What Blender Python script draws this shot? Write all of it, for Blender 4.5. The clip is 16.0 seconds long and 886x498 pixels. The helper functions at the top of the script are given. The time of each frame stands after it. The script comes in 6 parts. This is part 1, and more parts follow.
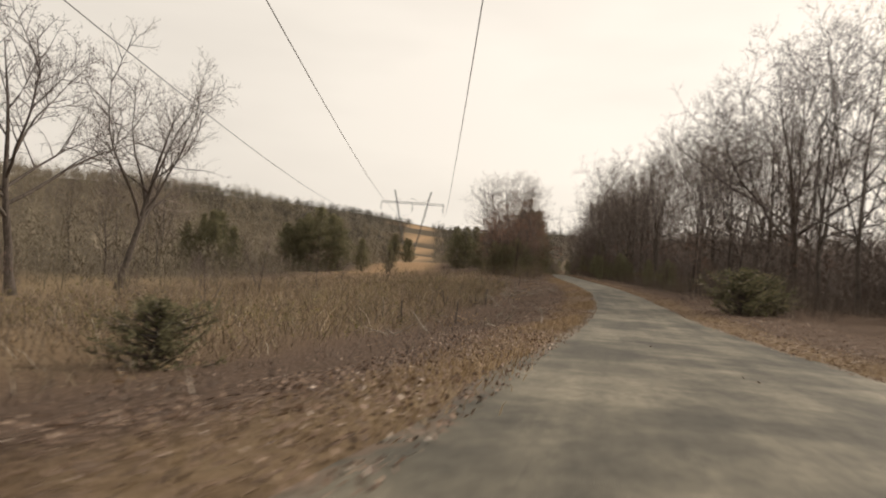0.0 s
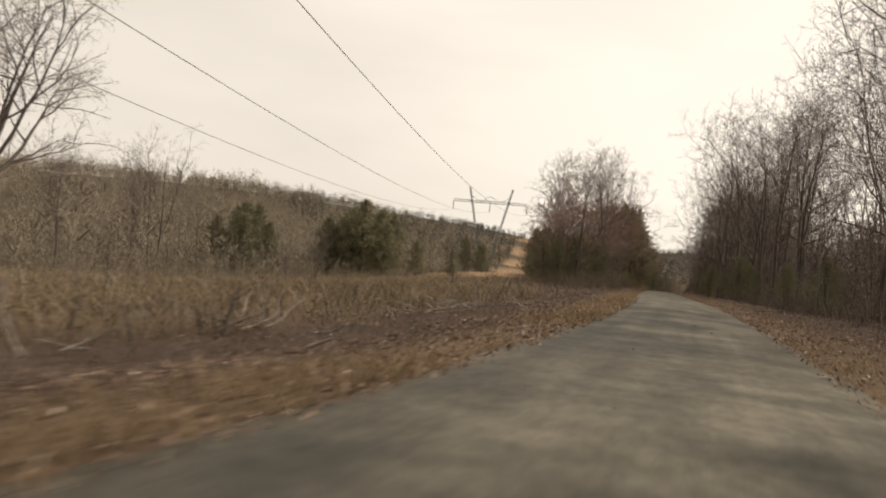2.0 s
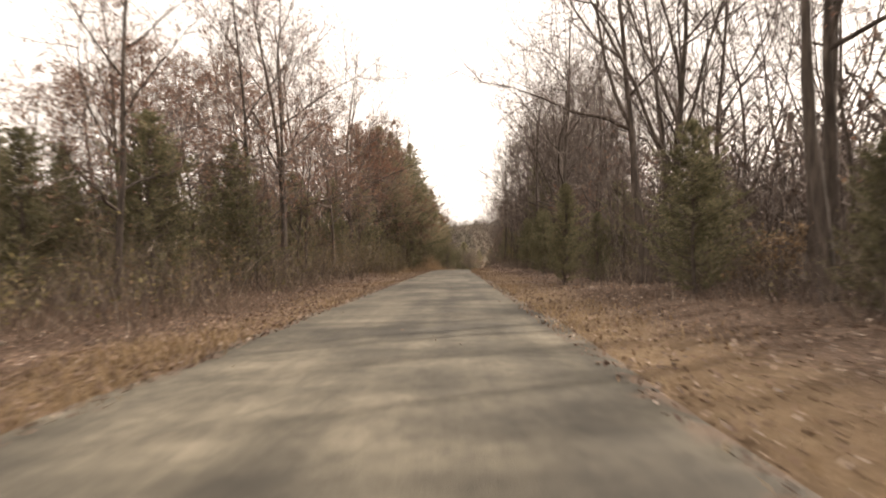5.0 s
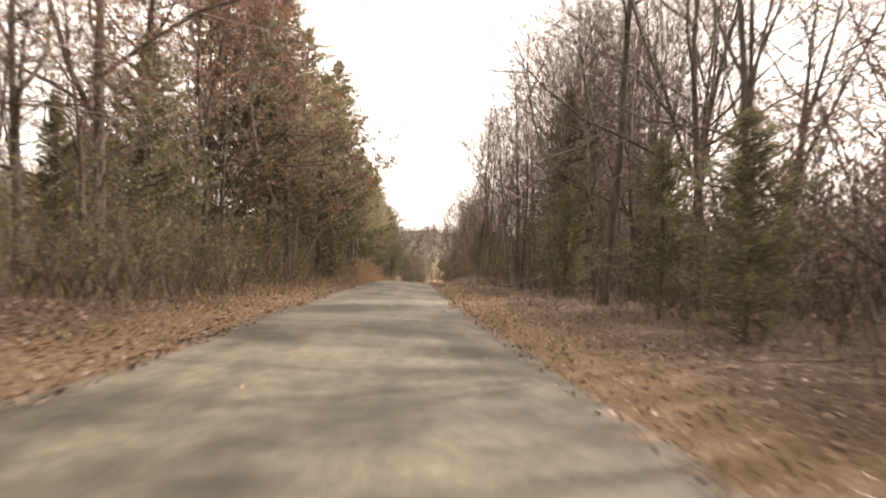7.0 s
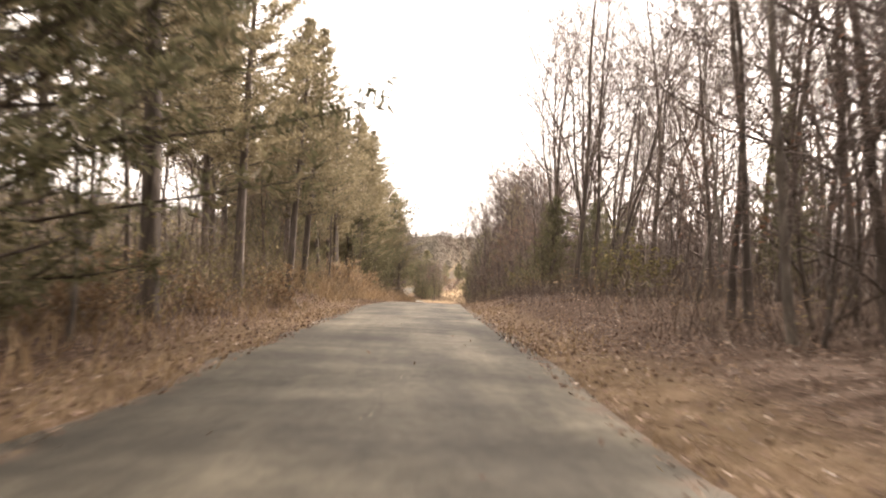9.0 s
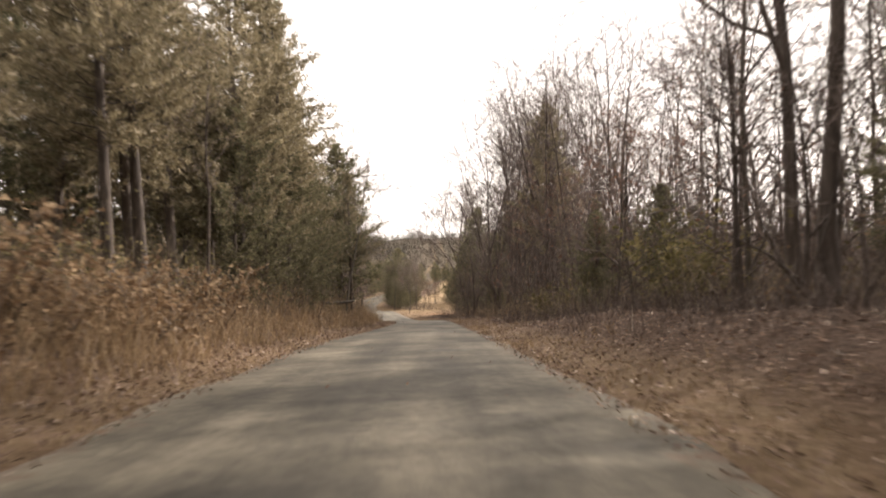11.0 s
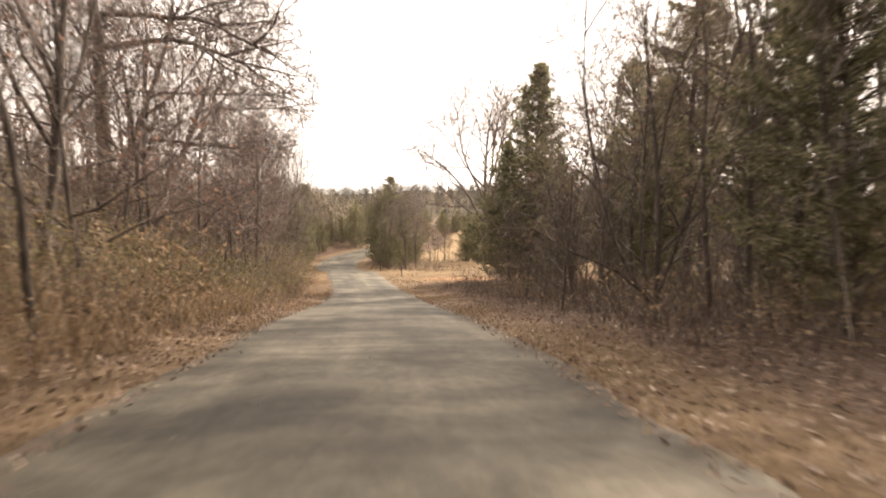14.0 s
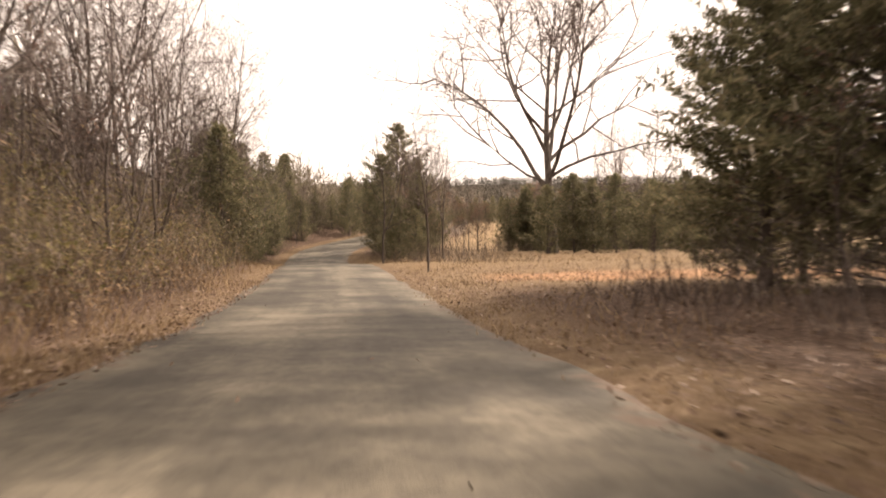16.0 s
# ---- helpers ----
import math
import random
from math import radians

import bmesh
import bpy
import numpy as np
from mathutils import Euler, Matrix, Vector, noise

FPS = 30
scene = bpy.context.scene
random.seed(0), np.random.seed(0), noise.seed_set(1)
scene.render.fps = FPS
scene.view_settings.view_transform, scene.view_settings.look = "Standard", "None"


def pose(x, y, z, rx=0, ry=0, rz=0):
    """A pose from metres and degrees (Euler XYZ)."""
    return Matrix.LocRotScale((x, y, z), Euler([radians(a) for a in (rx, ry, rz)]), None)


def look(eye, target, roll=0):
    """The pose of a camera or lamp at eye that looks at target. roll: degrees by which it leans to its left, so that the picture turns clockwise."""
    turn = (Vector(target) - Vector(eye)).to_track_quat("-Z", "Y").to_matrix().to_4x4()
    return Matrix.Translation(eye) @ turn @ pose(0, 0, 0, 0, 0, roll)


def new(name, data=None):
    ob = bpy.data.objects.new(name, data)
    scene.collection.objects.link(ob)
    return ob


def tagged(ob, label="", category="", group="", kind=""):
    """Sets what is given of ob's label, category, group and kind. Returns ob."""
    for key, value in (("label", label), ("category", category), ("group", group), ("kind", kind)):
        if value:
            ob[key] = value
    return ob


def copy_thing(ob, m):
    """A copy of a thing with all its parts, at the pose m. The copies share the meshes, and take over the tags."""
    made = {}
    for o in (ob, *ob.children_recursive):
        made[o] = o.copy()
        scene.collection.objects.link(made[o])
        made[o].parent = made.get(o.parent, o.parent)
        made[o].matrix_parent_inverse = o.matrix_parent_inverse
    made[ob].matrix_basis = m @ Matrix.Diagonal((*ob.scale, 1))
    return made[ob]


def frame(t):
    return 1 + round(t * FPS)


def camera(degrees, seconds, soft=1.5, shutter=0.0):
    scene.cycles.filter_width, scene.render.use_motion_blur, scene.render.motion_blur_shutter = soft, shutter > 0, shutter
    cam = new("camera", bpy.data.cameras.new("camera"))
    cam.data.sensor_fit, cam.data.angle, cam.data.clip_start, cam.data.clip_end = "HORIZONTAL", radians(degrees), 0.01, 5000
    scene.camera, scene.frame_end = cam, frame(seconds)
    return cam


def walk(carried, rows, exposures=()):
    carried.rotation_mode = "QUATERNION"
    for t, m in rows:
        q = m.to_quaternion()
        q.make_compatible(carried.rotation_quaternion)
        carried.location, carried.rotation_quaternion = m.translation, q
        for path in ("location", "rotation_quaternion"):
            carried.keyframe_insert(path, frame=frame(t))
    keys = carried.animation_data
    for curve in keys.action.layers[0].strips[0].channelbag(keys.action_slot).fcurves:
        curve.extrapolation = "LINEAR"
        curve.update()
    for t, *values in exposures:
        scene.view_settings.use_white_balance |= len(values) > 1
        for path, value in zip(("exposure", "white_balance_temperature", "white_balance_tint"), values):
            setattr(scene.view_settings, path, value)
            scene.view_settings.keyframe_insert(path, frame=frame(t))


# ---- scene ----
cam = camera(64.0, 16.0, soft=1.9, shutter=0.25)
PATH = [
    (0.0, pose(7.635, -0.225, -1.049, 90.29, -3.78, 9.25)),
    (0.5, pose(9.213, 9.566, -1.540, 90.45, -3.74, 14.49)),
    (1.0, pose(10.574, 19.395, -1.986, 90.91, -4.26, 14.67)),
    (1.5, pose(11.730, 29.260, -2.324, 90.95, -5.03, 16.20)),
    (2.0, pose(12.616, 39.176, -2.497, 90.84, -5.40, 19.12)),
    (2.5, pose(12.968, 49.046, -2.504, 91.34, -5.23, 16.28)),
    (3.0, pose(12.979, 58.787, -2.436, 91.95, -4.17, 11.21)),
    (3.5, pose(12.902, 68.710, -2.532, 91.71, -4.22, 8.18)),
    (4.0, pose(12.779, 78.597, -2.567, 91.31, -2.49, 6.76)),
    (4.5, pose(12.321, 88.474, -2.641, 90.83, -1.56, 4.87)),
    (5.0, pose(11.854, 98.360, -2.720, 90.34, 0.98, 3.51)),
    (5.2, pose(11.663, 102.315, -2.751, 90.24, 0.40, 2.75)),
    (7.3, pose(9.649, 143.846, -3.106, 91.20, -2.82, -0.88)),
    (7.5, pose(9.479, 147.804, -3.134, 91.29, -2.40, -0.89)),
    (8.0, pose(9.108, 157.697, -3.212, 90.97, -2.07, -0.59)),
    (8.5, pose(8.736, 167.578, -3.293, 90.52, -2.41, -0.24)),
    (8.7, pose(8.630, 171.539, -3.347, 91.11, -2.28, 0.28)),
    (10.8, pose(7.569, 213.131, -4.183, 92.25, -0.69, -1.75)),
    (11.0, pose(7.589, 217.090, -4.320, 91.81, 1.63, -1.93)),
    (11.5, pose(7.764, 226.992, -4.720, 89.40, 0.99, -2.16)),
    (12.0, pose(8.040, 236.849, -5.200, 88.53, 0.96, -1.30)),
    (12.5, pose(8.312, 246.686, -5.683, 88.42, 1.02, 0.11)),
    (13.0, pose(8.432, 256.534, -6.181, 88.77, 0.52, 0.11)),
    (13.5, pose(8.401, 266.397, -6.642, 88.76, 1.48, -0.80)),
    (14.0, pose(7.966, 276.293, -7.152, 88.45, 0.63, -1.54)),
    (14.5, pose(7.451, 286.228, -7.771, 88.37, -0.47, -2.00)),
    (15.0, pose(6.827, 296.155, -8.488, 88.56, -0.41, -2.05)),
    (15.5, pose(6.360, 306.001, -9.228, 88.57, 0.78, -1.62)),
    (16.0, pose(5.572, 315.802, -9.935, 88.43, 0.85, -1.28)),
]
EXPOSURES = [(0.0, -0.05, 6650, 11), (1.0, -0.1, 6700, 11), (2.5, 0.1, 6850, 12), (4.0, 0.3, 6950, 15), (5.2, 1.1, 6900, 16), (7.3, 1.55, 6850, 17), (8.0, 1.55, 6800, 17), (8.5, 1.85, 6800, 18), (8.7, 1.85, 6800, 18),
             (11.0, 1.05, 6550, 16), (11.5, 1.1, 6700, 17), (12.0, 1.45, 6750, 18), (12.5, 1.5, 6800, 17), (13.0, 1.45, 6800, 16), (14.0, 1.4, 6950, 17), (14.5, 1.35, 7150, 19), (15.0, 1.1, 7300, 22), (16.0, 0.95, 7300, 22)]
walk(cam, PATH, EXPOSURES)

# ---------------------------------------------------------------- light
SUN_AZ, SUN_EL = 56.0, 31.0          # degrees from +y towards +x, and above the horizon
world = bpy.data.worlds.new("hazy_sky")
scene.world = world
world.use_nodes = True
wn, wl = world.node_tree.nodes, world.node_tree.links
bg = wn["Background"]
sky = wn.new("ShaderNodeTexSky")
sky.sky_type = "NISHITA"
sky.sun_disc = False
sky.sun_elevation, sky.sun_rotation = radians(SUN_EL), radians(SUN_AZ)
sky.air_density, sky.dust_density, sky.ozone_density = 1.0, 6.0, 1.0
haze = wn.new("ShaderNodeMix")
haze.data_type = "RGBA"
haze.inputs["Factor"].default_value = 0.93
haze.inputs["B"].default_value = (11.3, 10.5, 9.3, 1)     # thin bright cloud sheet
wl.new(sky.outputs["Color"], haze.inputs["A"])
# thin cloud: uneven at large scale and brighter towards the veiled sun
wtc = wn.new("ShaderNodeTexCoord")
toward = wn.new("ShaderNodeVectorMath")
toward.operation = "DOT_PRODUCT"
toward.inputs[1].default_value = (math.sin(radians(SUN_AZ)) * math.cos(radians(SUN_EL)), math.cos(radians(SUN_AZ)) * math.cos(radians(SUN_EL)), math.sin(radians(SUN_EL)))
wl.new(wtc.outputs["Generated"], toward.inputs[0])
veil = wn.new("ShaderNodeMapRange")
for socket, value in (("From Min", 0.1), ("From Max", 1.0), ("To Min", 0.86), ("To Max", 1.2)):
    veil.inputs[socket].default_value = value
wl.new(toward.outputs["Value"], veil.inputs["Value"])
wmap = wn.new("ShaderNodeMapping")
wmap.inputs["Scale"].default_value = (1.0, 1.0, 3.5)
wl.new(wtc.outputs["Generated"], wmap.inputs["Vector"])
cloud = wn.new("ShaderNodeTexNoise")
cloud.inputs["Scale"].default_value, cloud.inputs["Detail"].default_value = 1.6, 4
wl.new(wmap.outputs["Vector"], cloud.inputs["Vector"])
puff = wn.new("ShaderNodeMapRange")
for socket, value in (("From Min", 0.35), ("From Max", 0.65), ("To Min", 0.92), ("To Max", 1.07)):
    puff.inputs[socket].default_value = value
wl.new(cloud.outputs["Fac"], puff.inputs["Value"])
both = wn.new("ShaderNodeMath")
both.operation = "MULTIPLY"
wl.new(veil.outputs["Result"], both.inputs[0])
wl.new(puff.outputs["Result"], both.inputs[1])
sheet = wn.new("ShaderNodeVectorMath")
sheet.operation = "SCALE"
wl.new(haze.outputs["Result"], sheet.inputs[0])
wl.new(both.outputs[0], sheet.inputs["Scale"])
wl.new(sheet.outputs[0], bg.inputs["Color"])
bg.inputs["Strength"].default_value = 0.09

sun_data = bpy.data.lights.new("sun", "SUN")
sun_data.energy, sun_data.angle, sun_data.color = 3.4, radians(1.3), (1.0, 0.9, 0.76)
sun = new("sun", sun_data)
sun.matrix_world = look((0, 0, 0), (-math.sin(radians(SUN_AZ)) * math.cos(radians(SUN_EL)),
                                    -math.cos(radians(SUN_AZ)) * math.cos(radians(SUN_EL)), -math.sin(radians(SUN_EL))))


# ---------------------------------------------------------------- materials
def material(name, stops, rough=0.85, scale=4.0, detail=5.0, bump=0.3, source="noise", metallic=0.0,
             stretch=(1, 1, 1), big=0.25, big_scale=0.35, translucent=0.0):
    """A procedural surface: a colour ramp over grain, a second larger variation, and fine relief."""
    m = bpy.data.materials.new(name)
    m.use_nodes = True
    n, l = m.node_tree.nodes, m.node_tree.links
    b = n["Principled BSDF"]
    geo = n.new("ShaderNodeNewGeometry")
    mapping = n.new("ShaderNodeMapping")
    mapping.inputs["Scale"].default_value = stretch
    tc = n.new("ShaderNodeTexCoord")
    l.new(tc.outputs["Object"], mapping.inputs["Vector"])
    noi = n.new("ShaderNodeTexNoise")
    noi.inputs["Scale"].default_value, noi.inputs["Detail"].default_value = scale, detail
    l.new(mapping.outputs["Vector"], noi.inputs["Vector"])
    ramp = n.new("ShaderNodeValToRGB")
    while len(ramp.color_ramp.elements) < len(stops):
        ramp.color_ramp.elements.new(0.5)
    for e, (p, c) in zip(ramp.color_ramp.elements, stops):
        e.position, e.color = p, (*c, 1)
    if source == "island":
        l.new(geo.outputs["Random Per Island"], ramp.inputs["Fac"])
    else:
        l.new(noi.outputs["Fac"], ramp.inputs["Fac"])
    large = n.new("ShaderNodeTexNoise")
    large.inputs["Scale"].default_value, large.inputs["Detail"].default_value = big_scale, 3
    l.new(tc.outputs["Object"], large.inputs["Vector"])
    info = n.new("ShaderNodeObjectInfo")
    add = n.new("ShaderNodeMath")
    add.operation = "MULTIPLY_ADD"
    add.inputs[1].default_value = 0.35
    l.new(info.outputs["Random"], add.inputs[0])
    l.new(large.outputs["Fac"], add.inputs[2])
    mr = n.new("ShaderNodeMapRange")
    mr.inputs["From Min"].default_value, mr.inputs["From Max"].default_value = 0.35, 1.0
    mr.inputs["To Min"].default_value, mr.inputs["To Max"].default_value = 1 - big, 1 + big
    l.new(add.outputs[0], mr.inputs["Value"])
    mix = n.new("ShaderNodeVectorMath")
    mix.operation = "SCALE"
    l.new(ramp.outputs["Color"], mix.inputs[0])
    l.new(mr.outputs["Result"], mix.inputs["Scale"])
    l.new(mix.outputs[0], b.inputs["Base Color"])
    b.inputs["Roughness"].default_value = rough
    b.inputs["Metallic"].default_value = metallic
    b.inputs["Specular IOR Level"].default_value = 0.3
    if bump:
        bp = n.new("ShaderNodeBump")
        bp.inputs["Strength"].default_value, bp.inputs["Distance"].default_value = bump, 0.03
        l.new(noi.outputs["Fac"], bp.inputs["Height"])
        l.new(bp.outputs["Normal"], b.inputs["Normal"])
    if translucent:
        tr = n.new("ShaderNodeBsdfTranslucent")
        l.new(mix.outputs[0], tr.inputs["Color"])
        ms = n.new("ShaderNodeMixShader")
        ms.inputs["Fac"].default_value = translucent
        l.new(b.outputs[0], ms.inputs[1])
        l.new(tr.outputs[0], ms.inputs[2])
        l.new(ms.outputs[0], n["Material Output"].inputs["Surface"])
    return m


BARK = material("grey_brown_bark", [(0.3, (0.036, 0.029, 0.025)), (0.55, (0.088, 0.071, 0.06)), (0.75, (0.165, 0.138, 0.118))],
                scale=9, stretch=(1, 1, 0.18), bump=0.8)
BARK_PALE = material("pale_bark", [(0.3, (0.07, 0.06, 0.051)), (0.6, (0.17, 0.15, 0.128)), (0.8, (0.29, 0.26, 0.225))],
                     scale=7, stretch=(1, 1, 0.25), bump=0.5)
TWIG = material("twig_bark", [(0.0, (0.085, 0.068, 0.06)), (0.5, (0.15, 0.12, 0.107)), (1.0, (0.25, 0.205, 0.18))],
                source="island", bump=0, big=0.15)
CEDAR = material("cedar_foliage", [(0.0, (0.075, 0.074, 0.043)), (0.45, (0.145, 0.14, 0.08)), (0.8, (0.23, 0.212, 0.124)), (0.96, (0.32, 0.265, 0.17)), (1.0, (0.45, 0.41, 0.34))],
                 source="island", bump=0, big=0.3, translucent=0.45)
PINE = material("pine_foliage", [(0.0, (0.12, 0.107, 0.066)), (0.5, (0.235, 0.203, 0.128)), (0.9, (0.35, 0.295, 0.195)), (1.0, (0.54, 0.48, 0.39))],
                source="island", bump=0, big=0.3, translucent=0.5)
OAK_LEAF = material("withered_oak_leaves", [(0.0, (0.13, 0.066, 0.045)), (0.5, (0.24, 0.132, 0.092)), (1.0, (0.38, 0.245, 0.18))],
                    source="island", bump=0, translucent=0.35)
RUST_LEAF = material("rust_orange_leaves", [(0.0, (0.13, 0.082, 0.048)), (0.5, (0.245, 0.165, 0.098)), (1.0, (0.43, 0.325, 0.21))],
                     source="island", bump=0, translucent=0.4)
LITTER = material("fallen_leaves", [(0.0, (0.07, 0.045, 0.033)), (0.4, (0.145, 0.091, 0.065)), (0.75, (0.235, 0.156, 0.11)), (0.95, (0.34, 0.245, 0.18)), (1.0, (0.6, 0.5, 0.42))],
                  rough=0.6, source="island", bump=0, big=0.3, big_scale=0.12)
GRASS = material("dry_grass", [(0.0, (0.14, 0.095, 0.053)), (0.5, (0.265, 0.185, 0.108)), (1.0, (0.44, 0.335, 0.21))],
                 source="island", bump=0, big=0.3, big_scale=0.08, translucent=0.3)
WEED = material("dead_weeds", [(0.0, (0.07, 0.051, 0.034)), (0.5, (0.15, 0.113, 0.073)), (0.9, (0.235, 0.184, 0.124)), (0.97, (0.36, 0.29, 0.21)), (1.0, (0.6, 0.54, 0.45))],
                source="island", bump=0, big=0.35, big_scale=0.06, translucent=0.25)
BRUSH = material("brush_stems", [(0.0, (0.07, 0.053, 0.04)), (0.6, (0.145, 0.112, 0.083)), (0.95, (0.25, 0.2, 0.16)), (1.0, (0.45, 0.4, 0.34))],
                 source="island", bump=0, big=0.25, big_scale=0.08)
OLIVE = material("olive_brush_leaves", [(0.0, (0.09, 0.08, 0.034)), (0.5, (0.18, 0.158, 0.068)), (1.0, (0.33, 0.275, 0.14))],
                 source="island", bump=0, big=0.35, big_scale=0.08, translucent=0.35)
FARWOOD = material("distant_bare_wood", [(0.0, (0.15, 0.125, 0.091)), (0.5, (0.18, 0.15, 0.11)), (0.85, (0.205, 0.172, 0.128)), (0.95, (0.155, 0.14, 0.092)), (1.0, (0.22, 0.187, 0.142))],
                   source="island", bump=0, big=0.45, big_scale=0.09)
RIDGEWOOD = material("far_ridge_wood", [(0.0, (0.06, 0.055, 0.044)), (0.5, (0.078, 0.072, 0.058)), (1.0, (0.1, 0.091, 0.074))],
                     source="island", bump=0, big=0.3, big_scale=0.02)
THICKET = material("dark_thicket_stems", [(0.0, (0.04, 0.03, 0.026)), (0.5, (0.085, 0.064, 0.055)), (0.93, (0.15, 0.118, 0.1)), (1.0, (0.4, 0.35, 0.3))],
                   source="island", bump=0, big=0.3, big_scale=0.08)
STEEL = material("weathered_galvanised_steel", [(0.3, (0.1, 0.1, 0.1)), (0.7, (0.2, 0.2, 0.2))], rough=0.55, scale=3, bump=0.1, metallic=0.6)
GLASSY = material("glazed_porcelain", [(0.3, (0.05, 0.045, 0.04)), (0.7, (0.09, 0.08, 0.07))], rough=0.3, bump=0)
CABLE = material("weathered_cable", [(0.3, (0.1, 0.1, 0.1)), (0.7, (0.16, 0.16, 0.16))], rough=0.5, bump=0, metallic=0.4)
DEADWOOD = material("bleached_deadwood", [(0.3, (0.14, 0.113, 0.088)), (0.55, (0.26, 0.22, 0.18)), (0.8, (0.43, 0.385, 0.325))],
                    scale=10, stretch=(1, 1, 0.2), bump=0.5)
CUTWOOD = material("fresh_cut_wood", [(0.3, (0.52, 0.42, 0.3)), (0.7, (0.74, 0.66, 0.54))], scale=14, bump=0.2)


def ground_material():
    """Leaf mould, dry grass, red clay and far wooded slopes, told apart by the cover attribute."""
    m = bpy.data.materials.new("ground_cover")
    m.use_nodes = True
    n, l = m.node_tree.nodes, m.node_tree.links
    b = n["Principled BSDF"]
    tc = n.new("ShaderNodeTexCoord")
    att = n.new("ShaderNodeAttribute")
    att.attribute_name = "cover"
    sep = n.new("ShaderNodeSeparateColor")
    l.new(att.outputs["Color"], sep.inputs["Color"])

    def ramp(scale, stops, detail=8):
        t = n.new("ShaderNodeTexNoise")
        t.inputs["Scale"].default_value, t.inputs["Detail"].default_value = scale, detail
        t.inputs["Roughness"].default_value = 0.7
        l.new(tc.outputs["Object"], t.inputs["Vector"])
        r = n.new("ShaderNodeValToRGB")
        while len(r.color_ramp.elements) < len(stops):
            r.color_ramp.elements.new(0.5)
        for e, (p, c) in zip(r.color_ramp.elements, stops):
            e.position, e.color = p, (*c, 1)
        l.new(t.outputs["Fac"], r.inputs["Fac"])
        return t, r

    t1, mould = ramp(11, [(0.32, (0.03, 0.02, 0.014)), (0.47, (0.072, 0.049, 0.036)), (0.58, (0.14, 0.095, 0.07)), (0.68, (0.235, 0.172, 0.128)), (0.8, (0.42, 0.33, 0.25))])
    _, grass = ramp(1.6, [(0.3, (0.15, 0.1, 0.053)), (0.55, (0.27, 0.195, 0.115)), (0.75, (0.43, 0.335, 0.21))])
    _, clay = ramp(1.2, [(0.3, (0.27, 0.14, 0.075)), (0.55, (0.44, 0.26, 0.15)), (0.75, (0.55, 0.37, 0.23))])
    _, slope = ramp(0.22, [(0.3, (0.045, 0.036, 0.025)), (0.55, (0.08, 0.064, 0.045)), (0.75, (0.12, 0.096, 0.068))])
    now = slope.outputs["Color"]
    for col, chan in ((mould, "Red"), (grass, "Green"), (clay, "Blue")):
        mx = n.new("ShaderNodeMix")
        mx.data_type = "RGBA"
        l.new(sep.outputs[chan], mx.inputs["Factor"])
        l.new(now, mx.inputs["A"])
        l.new(col.outputs["Color"], mx.inputs["B"])
        now = mx.outputs["Result"]
    l.new(now, b.inputs["Base Color"])
    b.inputs["Roughness"].default_value = 0.95
    b.inputs["Specular IOR Level"].default_value = 0.1
    bp = n.new("ShaderNodeBump")
    bp.inputs["Strength"].default_value, bp.inputs["Distance"].default_value = 0.9, 0.08
    l.new(t1.outputs["Fac"], bp.inputs["Height"])
    l.new(bp.outputs["Normal"], b.inputs["Normal"])
    return m


